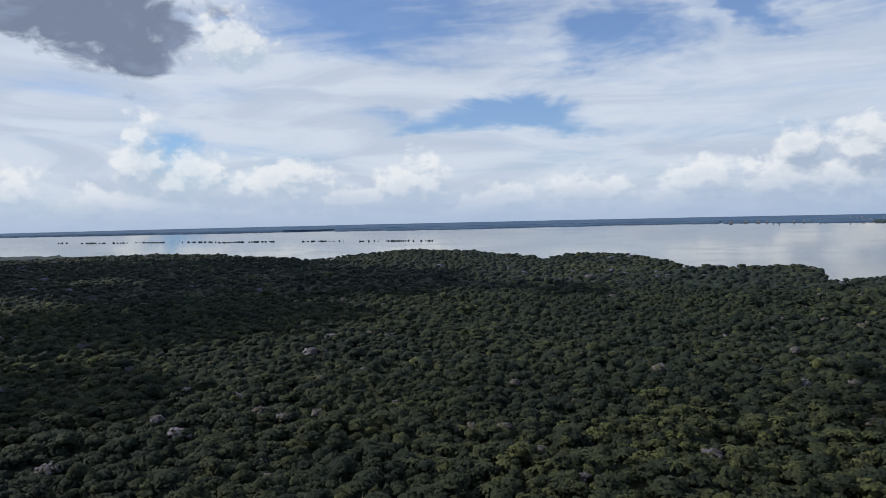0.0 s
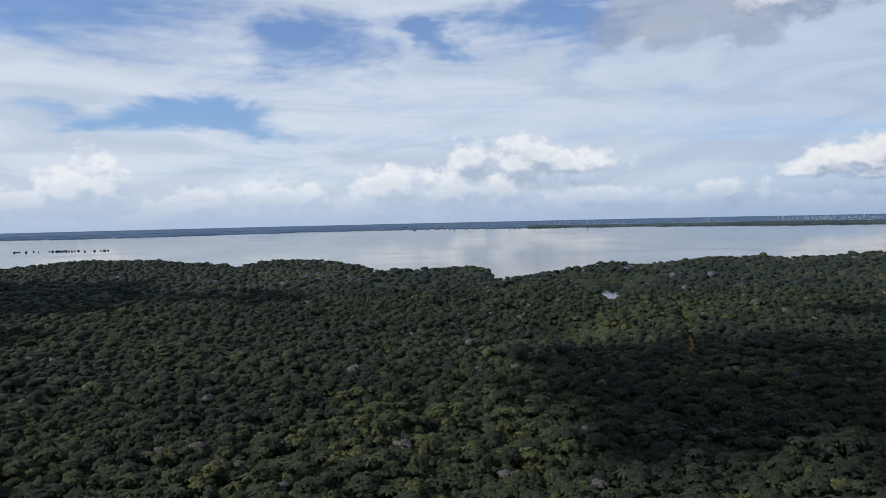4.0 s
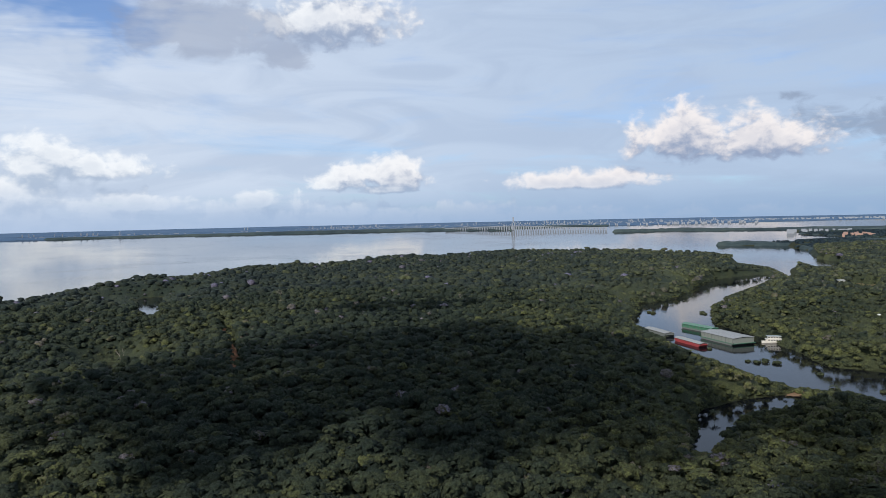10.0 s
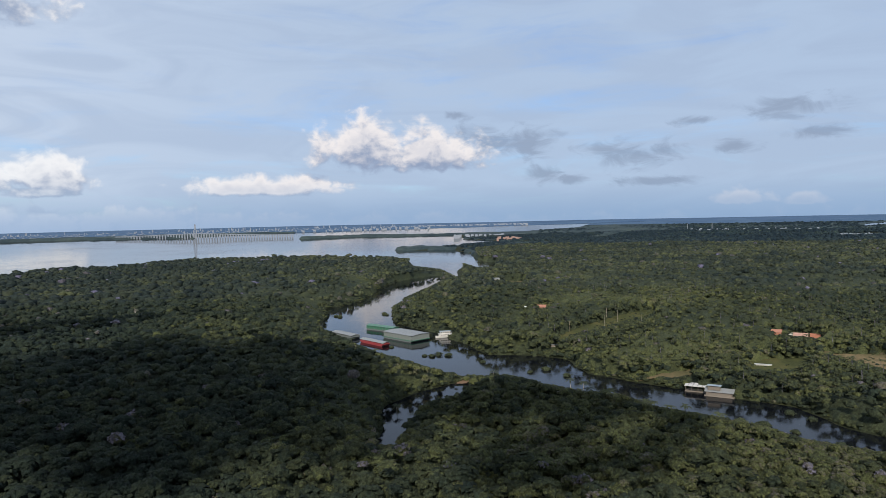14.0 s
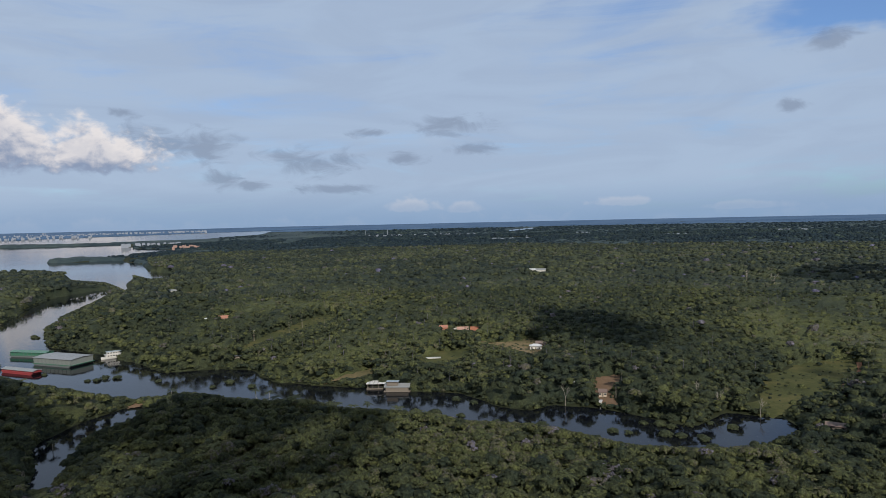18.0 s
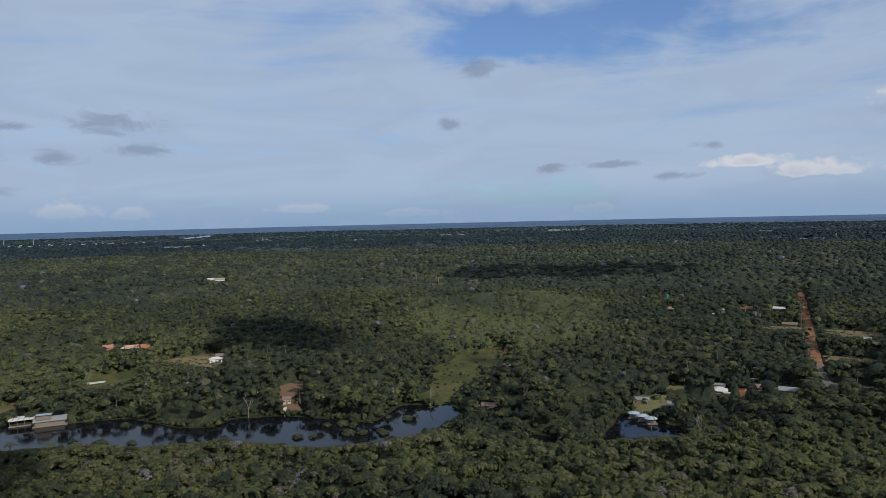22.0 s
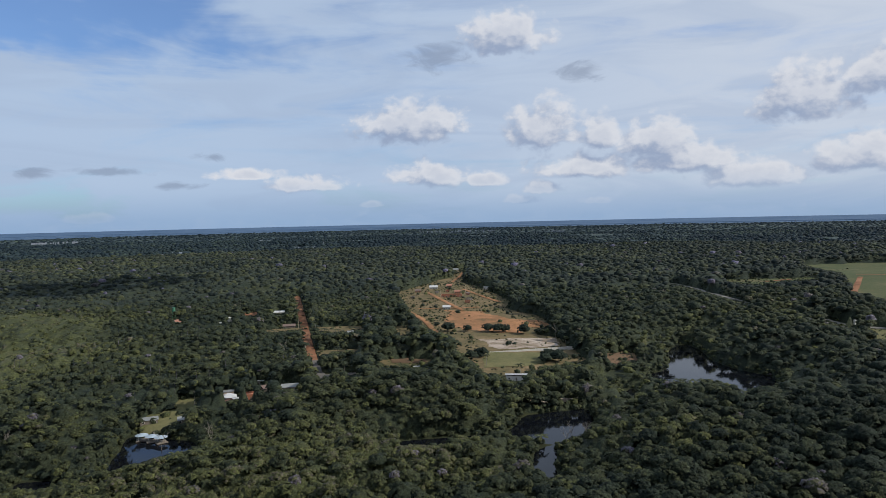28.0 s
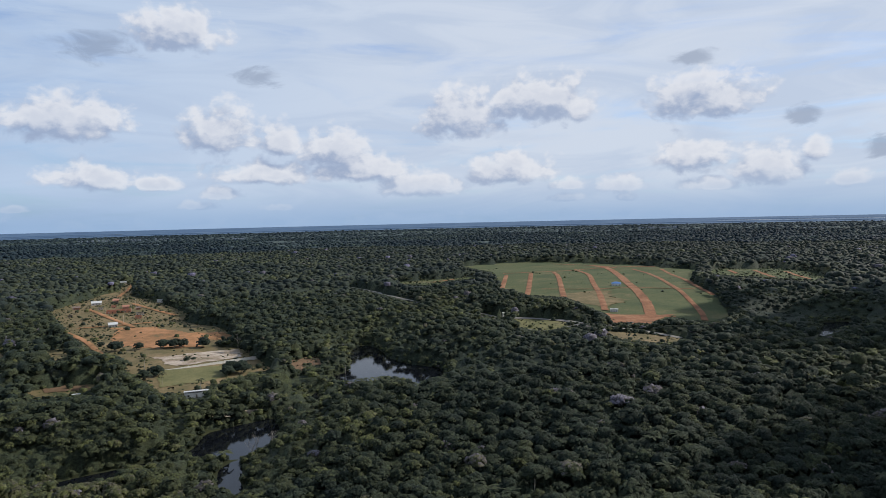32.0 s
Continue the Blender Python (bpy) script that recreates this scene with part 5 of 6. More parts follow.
forest("distant_forest", *plant(*scatter(MID, FAR, 11.2, seed=6), 7, (3.4, 6.4)), DOMES, HAZED_DISTANT_LEAVES, "distant rainforest canopy with bumpy tree tops", smooth=True)

VILLAGES = pts("107.5,117,1.45,1.60 118,121.5,2.0,2.1 125,128.5,1.66,1.72 157.6,159.8,2.58,2.64 166.4,169.4,2.42,2.52 165,166,1.72,1.76 178,184.4,1.24,1.30 "
               "182,184,1.78,1.86 189,190,1.46,1.5 182.2,184.2,3.3,3.45 198,203.6,3.2,3.3 209,210,2.4,2.48 215,217,2.0,2.06 233,236,1.5,1.6 131,134,1.9,1.95 "
               "140,142,1.6,1.64 149,152,1.3,1.36 172,174,2.0,2.06 222,225,1.25,1.3")
x, y = scatter(FAR, 3700, 21, 88, seed=8)
k = wet(x, y) < -4
a, down = bearing(x, y), np.degrees(np.arctan2(H, np.hypot(x, y)))
for a0, a1, d0, d1 in VILLAGES:   # the far villages stand in clearings
    k &= ~((a > a0 - 0.1) & (a < a1 + 0.1) & (down > d0 - 0.02) & (down < d1 + 0.16))
x, y = x[k], y[k]
g = np.random.default_rng(18)
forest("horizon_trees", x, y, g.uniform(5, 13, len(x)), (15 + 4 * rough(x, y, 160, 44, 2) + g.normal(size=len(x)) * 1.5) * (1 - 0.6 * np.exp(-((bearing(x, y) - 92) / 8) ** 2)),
       np.clip(0.30 + 0.26 * rough(x, y, 260, 45, 3) + 0.12 * g.normal(size=len(x)), 0, 0.7), DOMES, HAZED_HORIZON_LEAVES, "tree tops of the far forest", smooth=True)

x, y = scatter(3700, 6800, 58, 96, seed=38)
k = wet(x, y) < -12
x, y = x[k], y[k]
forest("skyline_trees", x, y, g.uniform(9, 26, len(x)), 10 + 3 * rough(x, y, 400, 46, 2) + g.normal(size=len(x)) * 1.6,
       np.clip(0.26 + 0.30 * rough(x, y, 420, 47, 3) + 0.14 * g.normal(size=len(x)), 0, 0.7), DOMES, HAZED_HORIZON_LEAVES, "tree tops of the forest near the horizon", smooth=True)

# woods past two kilometres: one bumpy sheet to the horizon
az = np.arange(-41, 249, 0.3)
dn = -rings([(-3.2, -0.80, 0.03), (-0.80, -0.60, 0.012), (-0.60, -0.44, 0.03)])


def far_height(x, y):
    w = wet(x, y)
    low = np.clip((bearing(x, y) - 100) / 8, 0, 1) * np.clip((np.hypot(x, y) - 3500) / 900, 0, 1)
    low = np.maximum(low, 0.9 * np.exp(-((bearing(x, y) - 92) / 8) ** 2))
    return np.where(w > 0, -8.0, 14 - 9 * low + (1 - 0.8 * low) * (8 * rough(x, y, 30, 41, 2) + 12 * rough(x, y, 700, 42, 3)) * np.clip(2600 / np.hypot(x, y), 0.15, 1))


x, y, z = polar(az, dn, far_height)
tr = grid_tris(len(dn), len(az))
keep = (z.ravel()[tr] > -7).any(1)
tint = 0.30 + 0.25 * rough(x, y, 150, 43, 3).ravel() - 0.08
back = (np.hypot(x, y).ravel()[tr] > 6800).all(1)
for name, part_of, mat, label, kind in (("horizon_forest", keep & ~back, HAZED_FAR_LEAVES, "forest reaching towards the horizon, tinted blue-green for haze", "stuff"),
                                        ("backdrop", keep & back, HAZED_SHORE, "hazy blue wooded shore along the horizon", "structure")):
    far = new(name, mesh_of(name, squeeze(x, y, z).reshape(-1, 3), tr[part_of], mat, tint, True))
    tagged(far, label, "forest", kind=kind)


def shrubs():
    """Low bushes over the clearings."""
    x, y = scatter(230, 1330, 5.5, seed=15)
    w = wet(x, y)
    n = rough(x, y, 26, 91, 3)
    near = np.maximum(np.abs(x), np.abs(y)) < REACH - 10
    field = inside_distance(pts(ESTATE), x, y)
    sandy = inside_distance(pts("-2,-679 -16,-733 -45,-740 -64,-701 -73,-627 -97,-579 -91,-542 -80,-522 -72,-478 -39,-465 -22,-479 -30,-545"), x, y)
    k = near & (w < -1.5) & (read(CHART_OPEN, x, y) > -3) & (read(CHART_ROAD, x, y) < 0) & (n > np.where(field > 0, 0.55, np.where(sandy > 0, 0.30, -0.3)))
    x, y = x[k], y[k]
    g = np.random.default_rng(16)
    r = g.uniform(0.5, 1.5, len(x)) + np.where(g.random(len(x)) < 0.06, 1.8, 0)
    forest("shrubs", x, y, r, r * g.uniform(0.9, 1.5, len(x)), np.clip(0.5 + 0.15 * g.normal(size=len(x)), 0.2, 0.8), DOMES, LEAVES, "low scattered bushes on the cleared ground")


shrubs()


def thicket():
    """Dense low growth before the water and the clearings."""
    x, y = scatter(200, 820, 3.4, seed=35)
    w = wet(x, y)
    z = land(x, y, w)
    k = (w < -1) & (read(CHART_OPEN, x, y) < 1) & (sight(x, y, z) < 5.5)
    x, y, z, w = x[k], y[k], z[k], w[k]
    g = np.random.default_rng(36)
    r = g.uniform(0.9, 2.2, len(x))
    tall = np.minimum(np.maximum(sight(x, y, z), 1.0), r * g.uniform(0.9, 1.7, len(x)))
    tint = 0.40 + 0.15 * rough(x, y, 34, 33, 2) + 0.12 * g.normal(size=len(x)) + 0.24 * np.clip(read(CHART_LIGHT, x, y), -1, 1)
    forest("thicket", x, y, r, np.maximum(tall, 0.8), np.clip(tint, 0.05, 0.78), MID_CROWNS, LEAVES, "dense low scrub before the water and the clearings")


thicket()


def bank_bushes():
    """Bushes that hang down to the water along the banks."""
    x, y = scatter(220, 1250, 3.1, 60, 245, seed=25)
    w = wet(x, y)
    k = (w < -0.4) & (w > -11) & ~(read(CHART_OPEN, x, y) > 0)
    x, y = x[k], y[k]
    g = np.random.default_rng(26)
    r = g.uniform(1.0, 2.4, len(x))
    r = np.maximum(np.minimum(r, np.maximum(sight(x, y, land(x, y)), 0.8) * 0.7), 1.0)
    forest("bank_bushes", x, y, r, r * g.uniform(1.1, 1.9, len(x)), np.clip(0.5 + 0.14 * g.normal(size=len(x)), 0.2, 0.9), MID_CROWNS, LEAVES, "bushes hanging down to the water's edge")


bank_bushes()


def low_growth():
    """Small crowns that fill the low second growth, and the leafy edges of the clearings."""
    g = np.random.default_rng(46)
    x, y = scatter(380, 1000, 5.0, 84, 205, seed=45)
    low = (read(CHART_SCRUB, x, y) > 0.25) & (read(CHART_OPEN, x, y) < -2) & (wet(x, y) < -3)
    x, y = x[low], y[low]
    z = land(x, y)
    r = g.uniform(1.3, 2.9, len(x))
    top = np.minimum(5.8 + 2.0 * rough(x, y, 40, 47, 2) + g.normal(size=len(x)) * 0.9, sight(x, y, z))
    tint = 0.44 + 0.2 * rough(x, y, 60, 48, 3) + 0.12 * g.normal(size=len(x)) + 0.2 * np.clip(read(CHART_LIGHT, x, y), -1, 1)
    forest("second_growth", x, y, r, np.maximum(top, 1.2), np.clip(tint, 0.05, 0.78), DOMES, LEAVES, "low second growth of young crowns", smooth=True)
    x, y = scatter(230, 1500, 4.4, seed=55)
    w, opened = wet(x, y), read(CHART_OPEN, x, y)
    edge = (opened > -9) & (opened < -0.5) & (w < -3) & (read(CHART_ROAD, x, y) < -1)
    x, y = x[edge], y[edge]
    z = land(x, y)
    r = g.uniform(1.4, 3.2, len(x))
    top = np.minimum(g.uniform(2.5, 9.0, len(x)), sight(x, y, z))
    forest("edge_growth", x, y, r, np.maximum(top, 1.2), np.clip(0.42 + 0.14 * g.normal(size=len(x)), 0.1, 0.75), MID_CROWNS, LEAVES, "leafy edge of the wood round the clearings", smooth=True)


low_growth()


def field_trees():
    """Round dark trees standing singly on the cleared hill."""
    for i, (x, y, r) in enumerate(((-3, -610, 6), (-20, -606, 4.5), (-38, -600, 5.5), (-46, -596, 6), (-53, -598, 5), (-68, -590, 6), (-26, -497, 5.5), (-18, -488, 5),
                                   (-50, -540, 2.5), (-74, -489, 6), (-80, -484, 6.5), (-70, -480, 5.5), (-98, -556, 7), (-106, -548, 6), (-104, -520, 6), (-112, -512, 6), (8, -640, 3),
                                   (158, -388, 3.0), (20, -700, 2.5), (10, -770, 2.5))):
        ob = base("tree", x, y, float(land(np.array([float(x)]), np.array([float(y)]))[0]), i * 77 % 360)
        co, tr, ti = BIG_CROWNS[i % len(BIG_CROWNS)]
        c = new("crown", mesh_of("crown", co, tr, LEAVES, 0.22 + ti))
        c.parent, c.scale, c.location = ob, (r, r, r * 0.8), (0, 0, r * 0.75)
        t = new("trunk", mesh_from(post(0, 0, -0.4, 0.3, r * 0.9, r2=0.2), "trunk", BARK))
        t.parent = ob
        tagged(ob, "round dark green tree standing in the clearing", "tree", "trees in the clearings")


field_trees()

# ---------------------------------------------------------------- single trees, palms, bushes and bare trees
def single_trees():
    """The trees that stand nearest, each with trunk and crown."""
    crowns = []
    for co, tr, ti in BIG_CROWNS:
        crowns.append(mesh_of("crown", co, tr, LEAVES, 0.40 + ti))
    trunks = []
    for i in range(4):
        bm = bmesh.new()
        g = random.Random(i)
        lean = [(0, 0)]
        for s in range(4):
            lean.append((lean[-1][0] + g.uniform(-0.05, 0.05), lean[-1][1] + g.uniform(-0.05, 0.05)))
        ring = []
        for s, (a, b) in enumerate(lean):
            w = 0.055 * (1 - 0.13 * s)
            ring.append([bm.verts.new((a + w * math.cos(t * math.pi / 3), b + w * math.sin(t * math.pi / 3), s / 4)) for t in range(6)])
        for r0, r1 in zip(ring, ring[1:]):
            for t in range(6):
                bm.faces.new((r0[t], r0[(t + 1) % 6], r1[(t + 1) % 6], r1[t]))
        for t in range(4):
            post(0, 0, 0, 0.022, 0.35, bm, 0.01, 5)
            bmesh.ops.transform(bm, matrix=pose(lean[3][0], lean[3][1], 0.72, 40, 0, t * 90 + 20), verts=bm.verts[-10:])
        trunks.append(mesh_from(bm, "trunk", BARK))
    x, y, r, top, tint = near_trees
    z = land(x, y)
    for i in range(len(x)):
        ob = base("tree", float(x[i]), float(y[i]), float(z[i]), (i * 137) % 360)
        flat = 0.68 + 0.3 * ((i * 7) % 10) / 10
        c = new("crown", crowns[i % len(crowns)])
        c.parent, c.location, c.scale = ob, (0, 0, float(top[i] - r[i] * flat)), (float(r[i]), float(r[i]), float(r[i]) * flat)
        t = new("trunk", trunks[i % 4])
        hh = float(max(1.5, top[i] - r[i] * flat * 0.5))
        t.parent, t.scale, t.location = ob, (5, 5, hh + 0.4), (0, 0, -0.4)
        tagged(ob, "broad rainforest tree with a dense dark green crown", "tree", "nearest forest trees")


single_trees()


def palm_mesh(seed, fronds=11, span=3.6):
    r = np.random.default_rng(seed)
    co, tr = [], []
    for f in range(fronds):
        t = 2 * math.pi * f / fronds + r.uniform(-0.2, 0.2)
        rise = r.uniform(0.25, 1.0)
        d = np.array([math.cos(t), math.sin(t), 0])
        s = np.array([-math.sin(t), math.cos(t), 0])
        n = len(co)
        L = span * r.uniform(0.8, 1.1)
        for k, (u, w) in enumerate(((0.05, 0.12), (0.4, 0.5), (0.75, 0.42), (1.0, 0.05))):
            z = rise * L * u * 0.9 - 0.75 * L * u * u
            for q in (-1, 0, 1):
                co.append(d * L * u + s * q * w + np.array([0, 0, z - abs(q) * 0.25 * w]))
        for k in range(3):
            a = n + k * 3
            for q in (0, 1):
                tr += [(a + q, a + q + 1, a + q + 3), (a + q + 1, a + q + 4, a + q + 3)]
    return np.array(co), np.array(tr), np.zeros(len(co)) + 0.02


PALMS = [palm_mesh(i) for i in range(5)]


def stemmed_palm():
    """A palm head with a thin bare stem below it, the head at the origin."""
    co, tr, ti = palm_mesh(7, 9, 3.0)
    ring = [(w * math.cos(t), w * math.sin(t), z) for z, w in ((-9.0, 0.16), (0.1, 0.11)) for t in (0, 2.094, 4.189)]
    n = len(co)
    side = [(n + a, n + b, n + c) for i in range(3) for a, b, c in ((i, (i + 1) % 3, i + 3), ((i + 1) % 3, (i + 1) % 3 + 3, i + 3))]
    return np.vstack([co, ring]), np.vstack([tr, side]), np.concatenate([ti, np.full(6, 0.42)])


STEMMED = stemmed_palm()


def palms():
    crowns = [mesh_of("fronds", c, t, LEAVES, 0.50 + s) for c, t, s in PALMS]
    spots = [(383, 42, 5), (465, -16, 5), (430, -63, 7), (424, -70, 7), (352, -110, 8), (446, -150, 10), (455, -160, 10), (480, -160, 11), (505, -150, 10),
             (420, -175, 10), (345, -230, 10), (338, -238, 11), (322, -252, 9), (310, -262, 10), (-20, -520, 9), (-28, -470, 8), (-48, -440, 9),
             (-130, -480, 8), (-142, -486, 9), (-150, -470, 8), (-120, -465, 7), (100, -430, 10), (120, -440, 10), (66, -440, 10), (250, -690, 11),
             (262, -704, 12), (200, -700, 11), (238, -640, 10), (560, -230, 11), (575, -245, 11), (590, -260, 12), (605, -240, 11), (560, -275, 11),
             (610, -120, 12), (625, -135, 12), (640, -128, 12), (600, -150, 12), (655, -140, 12)]
    trunk = mesh_from(post(0, 0, 0, 0.16, 1.0, r2=0.11, sides=7), "palm_trunk", BARK)
    for i, (x, y, h) in enumerate(spots):
        z = max(-0.6, float(land(np.array([float(x)]), np.array([float(y)]))[0]))
        ob = base("palm", x, y, z, i * 53 % 360)
        t = new("trunk", trunk)
        t.parent, t.scale, t.location = ob, (1, 1, h + 0.5), (0, 0, -0.5)
        c = new("fronds", crowns[i % 5])
        c.parent, c.location = ob, (0, 0, h)
        tagged(ob, "slender palm with drooping green fronds", "palm", "palms")
    # palms standing among the other trees
    x, y = scatter(190, 560, 22, seed=9)
    keep = rough(x, y, 120, 81, 2) > -0.05
    x, y, r, top, tint = plant(x[keep], y[keep], 10)
    forest("palm_grove", x, y, np.full(len(x), 1.15), top + 2.2, np.clip(tint + 0.1, 0.4, 0.62), PALMS, LEAVES, "palms rising out of the mixed forest canopy")
    x, y = scatter(400, 900, 17, 84, 205, seed=19)
    keep = (read(CHART_SCRUB, x, y) > 0.2) & (rough(x, y, 70, 82, 2) > -0.1)
    x, y, r, top, tint = plant(x[keep], y[keep], 20)
    tall = top + 3.0 + 2.5 * np.abs(rough(x, y, 9, 83))
    forest("tall_palms", x, y, np.full(len(x), 1.0), tall, np.clip(tint + 0.05, 0.35, 0.6), [STEMMED], LEAVES, "tall palms on bare stems above the low woods", sink=-0.6)


palms()


def bushes():
    """Half drowned bushes in the creek."""
    meshes = [mesh_of("foliage", c, t, LEAVES, 0.52 + s) for c, t, s in SMALL_CROWNS]
    spots = "543,36 546,25 541,30 480,-42 487,-54 467,-66 516,-10 469,-17 543,17 320,-171 308,-184 304,-190 279,-216 273,-221 262,-235 256,-240 251,-248 236,-240 " \
            "255,-272 268,-256 266,-268 229,-279 247,-246 282,-238 276,-244 270,-246 340,-160 352,-150 372,-172 360,-178 582,67 771,147 776,152 781,94 788,98 225,-270 232,-262"
    for i, (x, y) in enumerate(pts(spots)):
        ob = base("flooded_bush", x, y, 0.0, i * 71 % 360)
        s = 2.2 + 1.8 * ((i * 37) % 10) / 10
        c = new("foliage", meshes[i % len(meshes)])
        c.parent, c.scale, c.location = ob, (s, s, s * 0.62), (0, 0, s * 0.18)
        t = new("stem", mesh_from(post(0, 0, -1.5, 0.12, 2.6, r2=0.06), "stem", BARK))
        t.parent = ob
        tagged(ob, "low olive-green bush standing in the flooded creek", "bush", "flooded bushes")


bushes()


def bare_tree_mesh(seed):
    g = random.Random(seed)
    bm = bmesh.new()

    def limb(p, d, length, width, depth):
        q = p + d * length
        m = Matrix.Translation(p) @ d.to_track_quat("Z", "Y").to_matrix().to_4x4()
        bmesh.ops.create_cone(bm, cap_ends=True, segments=5, radius1=width, radius2=width * 0.6, depth=length, matrix=m @ Matrix.Translation((0, 0, length / 2)))
        if depth:
            for i in range(3 if depth > 1 else 2):
                limb(q, (d + Vector((g.uniform(-0.8, 0.8), g.uniform(-0.8, 0.8), g.uniform(-0.1, 0.5)))).normalized(), length * g.uniform(0.55, 0.8), width * 0.62, depth - 1)

    limb(Vector((0, 0, -0.5)), Vector((g.uniform(-0.1, 0.1), g.uniform(-0.1, 0.1), 1)).normalized(), 7.0, 0.3, 3)
    return mesh_from(bm, "branches", PALE_BARK)


PALE_BARK = earth("pale_bark", [(0.3, (0.13, 0.115, 0.10)), (0.7, (0.25, 0.23, 0.21))], 0.5)


def bare_trees():
    shapes = [bare_tree_mesh(i) for i in range(4)]
    spots = "-38,432 -30,425 -44,420 297,-290 280,-287 262,-300 220,-318 210,-320 204,-312 612,536 687,341 -60,-330 -66,-322 -56,-318 -70,-335 95,-330 112,-322 118,-500 " \
            "140,-330 -100,-560 -108,-572 -118,-566 -92,-570 330,-222 684,-757 622,-735 190,-302 70,-330 330,47 350,470"
    for i, (x, y) in enumerate(pts(spots)):
        ob = new("bare_tree", shapes[i % 4])
        s = 0.5 + 0.35 * ((i * 13) % 7) / 7 + (0.5 if np.hypot(x, y) > 600 else 0)
        ob.matrix_world = pose(x, y, max(-0.6, float(land(np.array([x]), np.array([y]))[0])), 0, 0, i * 67 % 360) @ Matrix.Diagonal((s, s, s, 1))
        tagged(ob, "leafless pale grey tree with spreading branches", "tree", "bare trees")


bare_trees()

# ---------------------------------------------------------------- far shore: towns, bridge, river trees
def spot(a, down, z=0.0):
    R = (H - z) / math.tan(radians(down))
    return R * math.sin(radians(a)), R * math.cos(radians(a)), z


def far_box(a, down, wide, deep, high, bm):
    """A far building by bearing, angle below the level, and true size."""
    x, y, _ = spot(a, down)
    c, s = math.cos(radians(a)), math.sin(radians(a))
    co = []
    for z in (0, 10 + high):
        for u, v in ((-1, -1), (1, -1), (1, 1), (-1, 1)):
            px, py = u * wide / 2, v * deep / 2
            co.append((x + px * c + py * s, y - px * s + py * c, z))
    v = [bm.verts.new(p) for p in squeeze(*np.array(co).T)]
    for f in ((4, 5, 6, 7), (0, 1, 5, 4), (1, 2, 6, 5), (2, 3, 7, 6), (3, 0, 4, 7)):
        bm.faces.new([v[i] for i in f])


# dull blue-grey facade colour has the haze before the far buildings painted in
HAZED_PALE = paint("hazed_pale_facade", (0.19, 0.215, 0.26))
PALE_RED = paint("red_roofs", (0.26, 0.16, 0.13))


def far_towns():
    g = random.Random(5)
    towers = [(25.7, 0.80, 55), (26.1, 0.80, 60), (28.8, 0.84, 40), (30.7, 0.80, 60), (31.1, 0.80, 62), (31.4, .8, 50), (32.7, 0.82, 50), (33.2, 0.82, 55), (34.4, 0.82, 60),
              (34.8, 0.82, 55), (35.2, 0.82, 55), (35.5, 0.82, 45), (37.0, 0.84, 75), (38.0, 0.84, 40), (46.1, 0.72, 80), (46.35, 0.72, 80), (51.2, 0.70, 70), (51.5, 0.70, 70)]
    for i in range(130):
        a = g.choice((g.uniform(52, 58), g.uniform(57, 75), g.uniform(60, 86), g.uniform(70, 84)))
        towers.append((a, g.uniform(0.66, 0.80), g.choice((25, 35, 45, 60, 75)) * g.uniform(0.7, 1.1)))
    for a, down, high in towers:
        bm = bmesh.new()
        far_box(a, down, g.uniform(7, 14), 16, high * 0.5, bm)
        ob = new("apartment_tower", mesh_from(bm, "apartment_tower", HAZED_PALE))
        tagged(ob, "pale far apartment tower on the opposite shore", "building", "towers of the far city")
    # low houses of the far city and villages, uncountable at that distance
    for name, rows, n, mats, size in (
            ("far_city", [(50, 87, 0.70, 0.92), (50, 87, 0.70, 0.92), (50, 87, 0.70, 0.92), (86, 95, 0.66, 0.74)], 640, HAZED_PALE, (7, 20)), ("shore_suburb", [(22, 52, 0.84, 0.90)], 50, HAZED_PALE, (12, 34)),
            ("port_town", [(92.0, 95, 1.93, 2.06)], 26, PALE_RED, (5, 12)), ("port_sheds", [(88.8, 93, 1.66, 1.74)], 18, HAZED_PALE, (10, 24)),
            ("village", [tuple(v) for v in VILLAGES], 620, HAZED_PALE, (5, 12))):
        bm = bmesh.new()
        for i in range(n):
            a0, a1, d0, d1 = rows[i % len(rows)]
            far_box(g.uniform(a0, a1), g.uniform(d0, d1), g.uniform(*size), 14, g.uniform(1, 4) + (6 if size[1] > 19 else 3), bm)
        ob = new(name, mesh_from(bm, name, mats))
        tagged(ob, "scattered pale roofs of a far settlement", "town", kind="stuff")
    for a, down, high in ((109.4, 1.42, 55), (107.6, 1.40, 50), (121, 2.05, 24), (170.1, 2.45, 38), (125.5, 1.7, 26), (197.5, 1.4, 35), (207.2, 1.05, 45), (208.3, 0.95, 45)):
        bm = bmesh.new()
        far_box(a, down, 2.6, 2.6, high * 0.6, bm)
        tagged(new("mast", mesh_from(bm, "mast", HAZED_PALE)), "slim pale mast above the far forest", "mast", "masts")


far_towns()


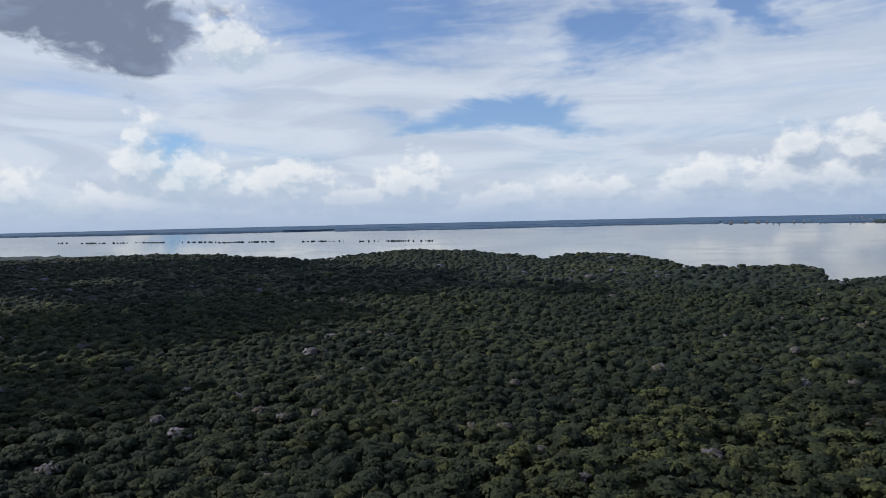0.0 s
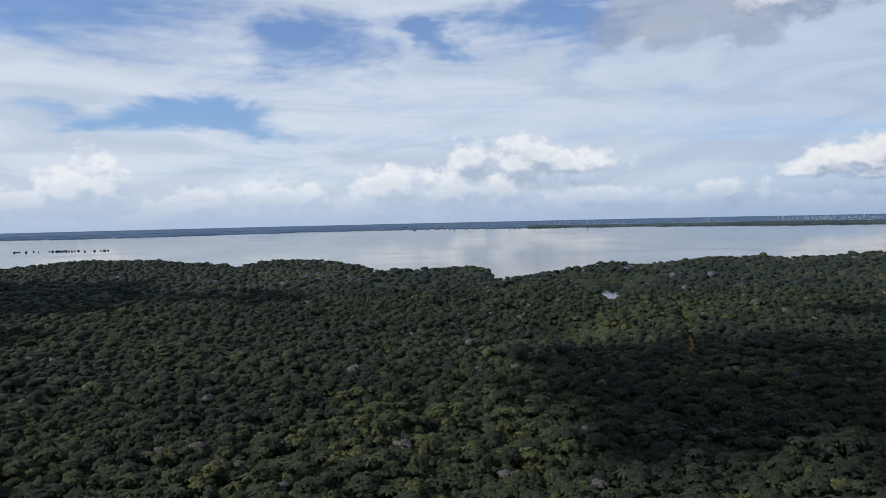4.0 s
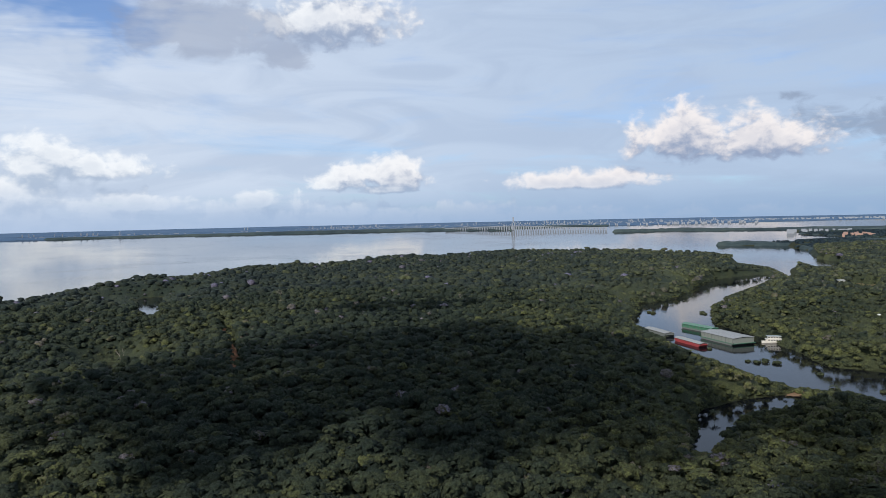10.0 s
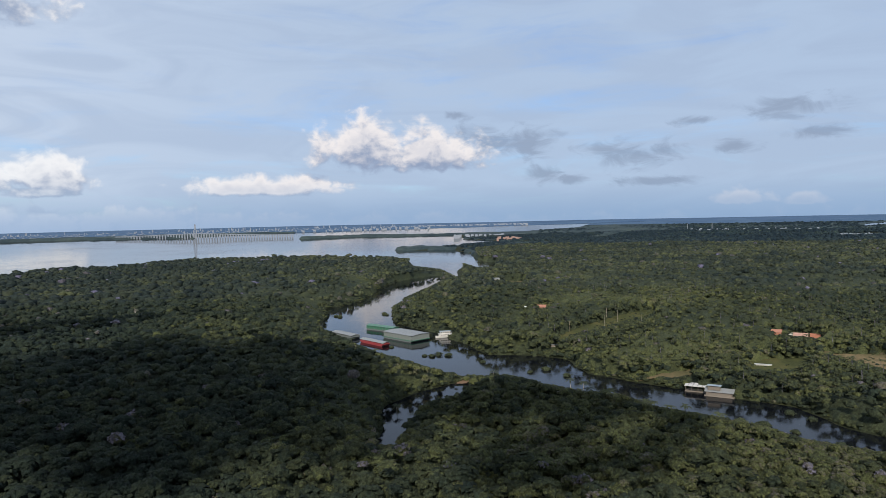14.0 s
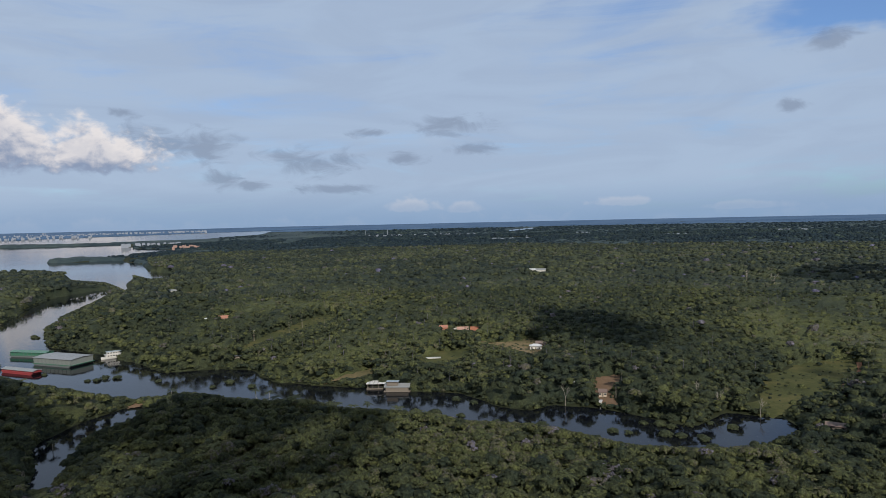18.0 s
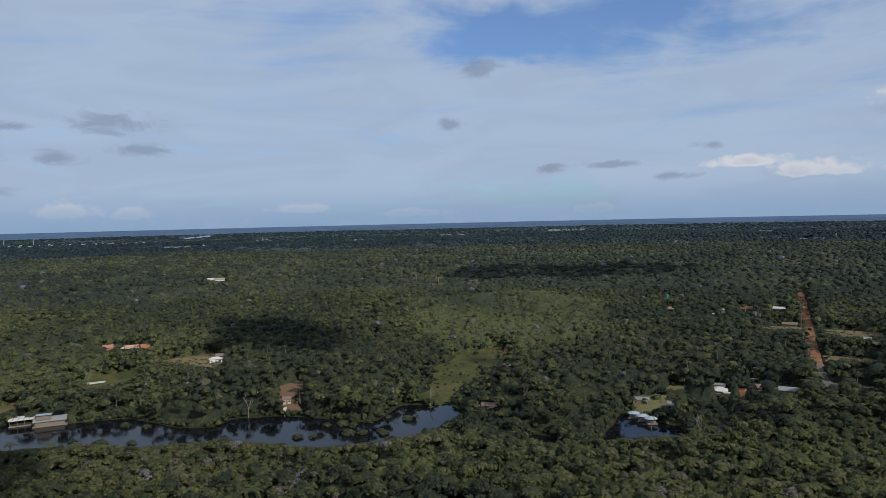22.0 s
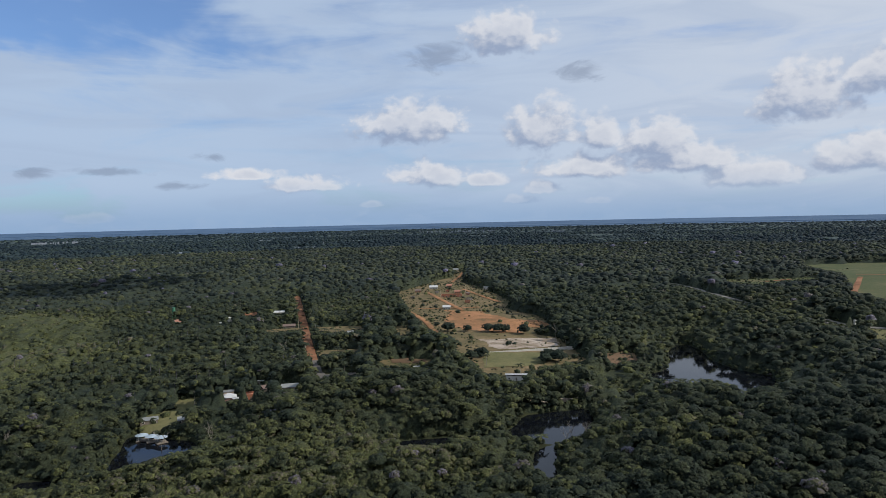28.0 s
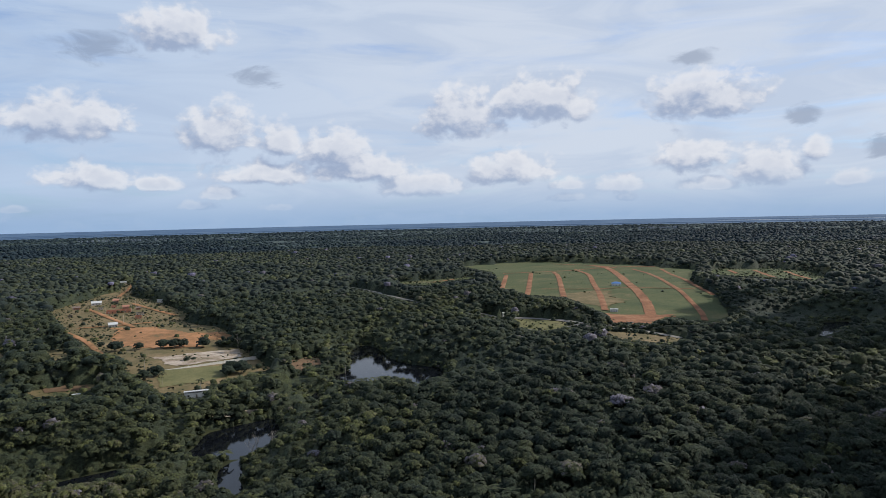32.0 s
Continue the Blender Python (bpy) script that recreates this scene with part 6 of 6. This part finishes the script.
def bridge():
    down = 1.22
    ob = new("bridge")
    ob.location = tuple(squeeze(*spot(68.1, down)))
    back = Matrix.Translation(-Vector(ob.location))

    def piece(name, a, d, wide, z0, z1, deep=14):
        x, y, _ = spot(a, d)
        c, s = math.cos(radians(a)), math.sin(radians(a))
        co = [(x + u * wide / 2 * c + v * deep / 2 * s, y - u * wide / 2 * s + v * deep / 2 * c, z) for z in (z0, z1) for u, v in ((-1, -1), (1, -1), (1, 1), (-1, 1))]
        bm = bmesh.new()
        w = [bm.verts.new(p) for p in squeeze(*np.array(co).T)]
        for f in ((0, 1, 2, 3), (4, 5, 6, 7), (0, 1, 5, 4), (1, 2, 6, 5), (2, 3, 7, 6), (3, 0, 4, 7)):
            bm.faces.new([w[i] for i in f])
        bmesh.ops.transform(bm, matrix=back, verts=bm.verts[:])
        part(name, bm, HAZED_PALE, ob)

    def line(a):
        return 1.06 + (a - 62.5) / 13.2 * 0.24

    def deck(a):
        return 16 + 16 * math.exp(-((a - 68.1) / 3.5) ** 2)

    n = 66
    for i in range(n):
        a = 62.5 + 13.1 * i / (n - 1)
        R = H / math.tan(radians(line(a)))
        piece("pier", a, line(a), 9, -2, deck(a))
        piece("deck_span", a, line(a), R * radians(13.1 / (n - 1)) * 1.04, deck(a), deck(a) + 5, 20)
    for s in (-0.09, 0.09):
        piece("pylon_leg", 68.1 + s, line(68.1), 9, -2, 62)
    piece("pylon_top", 68.1, line(68.1), 11, 62, 105)
    tagged(ob, "long pale cable bridge on many piers across the river", "bridge")


bridge()


def river_trees():
    """Tree clumps of a drowned islet row far out in the river."""
    g = random.Random(3)
    for a, d in pts("-29,1.22 -27.2,1.29 -26.4,1.32 -25.2,1.35 -23.9,1.35 -23.1,1.38 -22.5,1.4 -20.4,1.45 -19.5,1.48 -18.5,1.52 -17.6,1.56 -16.6,1.56 -15.5,1.58 -14.9,1.6 -14.1,1.6 "
                    "-11,1.67 -10,1.69 -8.8,1.71 -6.5,1.78 -4.5,1.81 -3.6,1.83 -1.6,1.88"):
        x, y, _ = spot(a, d)
        n = g.randint(6, 16)
        xs = np.array([x + g.gauss(0, 26) for _ in range(n)])
        ys = np.array([y + g.gauss(0, 10) for _ in range(n)])
        C, T, S, off = [], [], [], 0
        for i in range(n):
            co, tr, ti = DOMES[i % len(DOMES)]
            r = g.uniform(2.2, 5.5)
            C.append(squeeze(xs[i] + co[:, 0] * r * 1.3, ys[i] + co[:, 1] * r, (co[:, 2] + 0.3) * r))
            T.append(tr + off)
            S.append(0.2 + ti)
            off += len(co)
        ob = new("islet_trees", mesh_of("islet_trees", np.concatenate(C), np.concatenate(T), HAZED_FAR_LEAVES, np.concatenate(S)))
        tagged(ob, "dark clump of drowned trees far out in the river", "trees", "islets in the river", kind="stuff")


river_trees()


# ---------------------------------------------------------------- clouds overhead, out of sight, that shade the ground
def shade_clouds():
    mats = []
    for name, solid in (("thick_cloud", 0.97), ("thin_shade_cloud", 0.54)):
        m, k, b = material(name)
        b.inputs["Base Color"].default_value = rgb(0.9, 0.9, 0.9)
        b.inputs["Roughness"].default_value = 1.0
        thin, both = k.n("ShaderNodeBsdfTransparent"), k.n("ShaderNodeMixShader")
        both.inputs[0].default_value = solid
        k.put(both.inputs[1], thin.outputs[0])
        k.put(both.inputs[2], b.outputs[0])
        k.put(m.node_tree.nodes["Material Output"].inputs[0], both.outputs[0])
        mats.append(m)
    up = 620.0
    # some of the thin ones are added only to darken the nearby ground
    for i, (x, y, wide, deep, turn, thin) in enumerate((
            (-430, 1000, 420, 330, 0, 0), (-250, 600, 210, 150, 0, 0), (-230, 330, 120, 90, 20, 1), (-750, 1350, 520, 330, 0, 0), (40, 850, 230, 100, -18, 0), (350, 175, 190, 150, 26, 1), (420, 130, 120, 90, 20, 1),
            (300, 300, 110, 80, 26, 1), (640, 350, 130, 50, -57, 0), (365, -5, 75, 55, -85, 0), (305, -50, 90, 55, -40, 1), (-300, -130, 130, 110, 0, 1),
            (485, -355, 105, 60, -10, 0), (570, -980, 230, 130, 33, 0), (-640, -450, 190, 130, 0, 0), (-470, -300, 130, 100, 0, 1), (300, -395, 18, 10, 0, 1))):
        g = random.Random(i)
        bm = bmesh.new()
        for j in range(26):
            t, q = g.uniform(0, 2 * math.pi), math.sqrt(g.random())
            s = g.uniform(0.22, 0.42) * min(wide, deep) * (1.15 - 0.5 * q)
            mm = pose(q * math.cos(t) * wide * 0.85, q * math.sin(t) * deep * 0.85, g.uniform(0, 0.25) * deep) @ Matrix.Diagonal((s * g.uniform(1, 1.7), s, s * 0.5, 1))
            bmesh.ops.create_icosphere(bm, subdivisions=2, radius=1.0, matrix=mm)
        for v in bm.verts:
            v.co += noise.noise_vector(v.co * 0.015) * min(wide, deep) * 0.12
        ob = new("cloud", mesh_from(bm, "cloud", mats[thin]))
        ob.matrix_world = pose(x + SUN.x / SUN.z * up, y + SUN.y / SUN.z * up, up, 0, 0, turn)
        tagged(ob, "unseen white heaped cloud placed to shade the forest", "cloud", kind="structure")


shade_clouds()
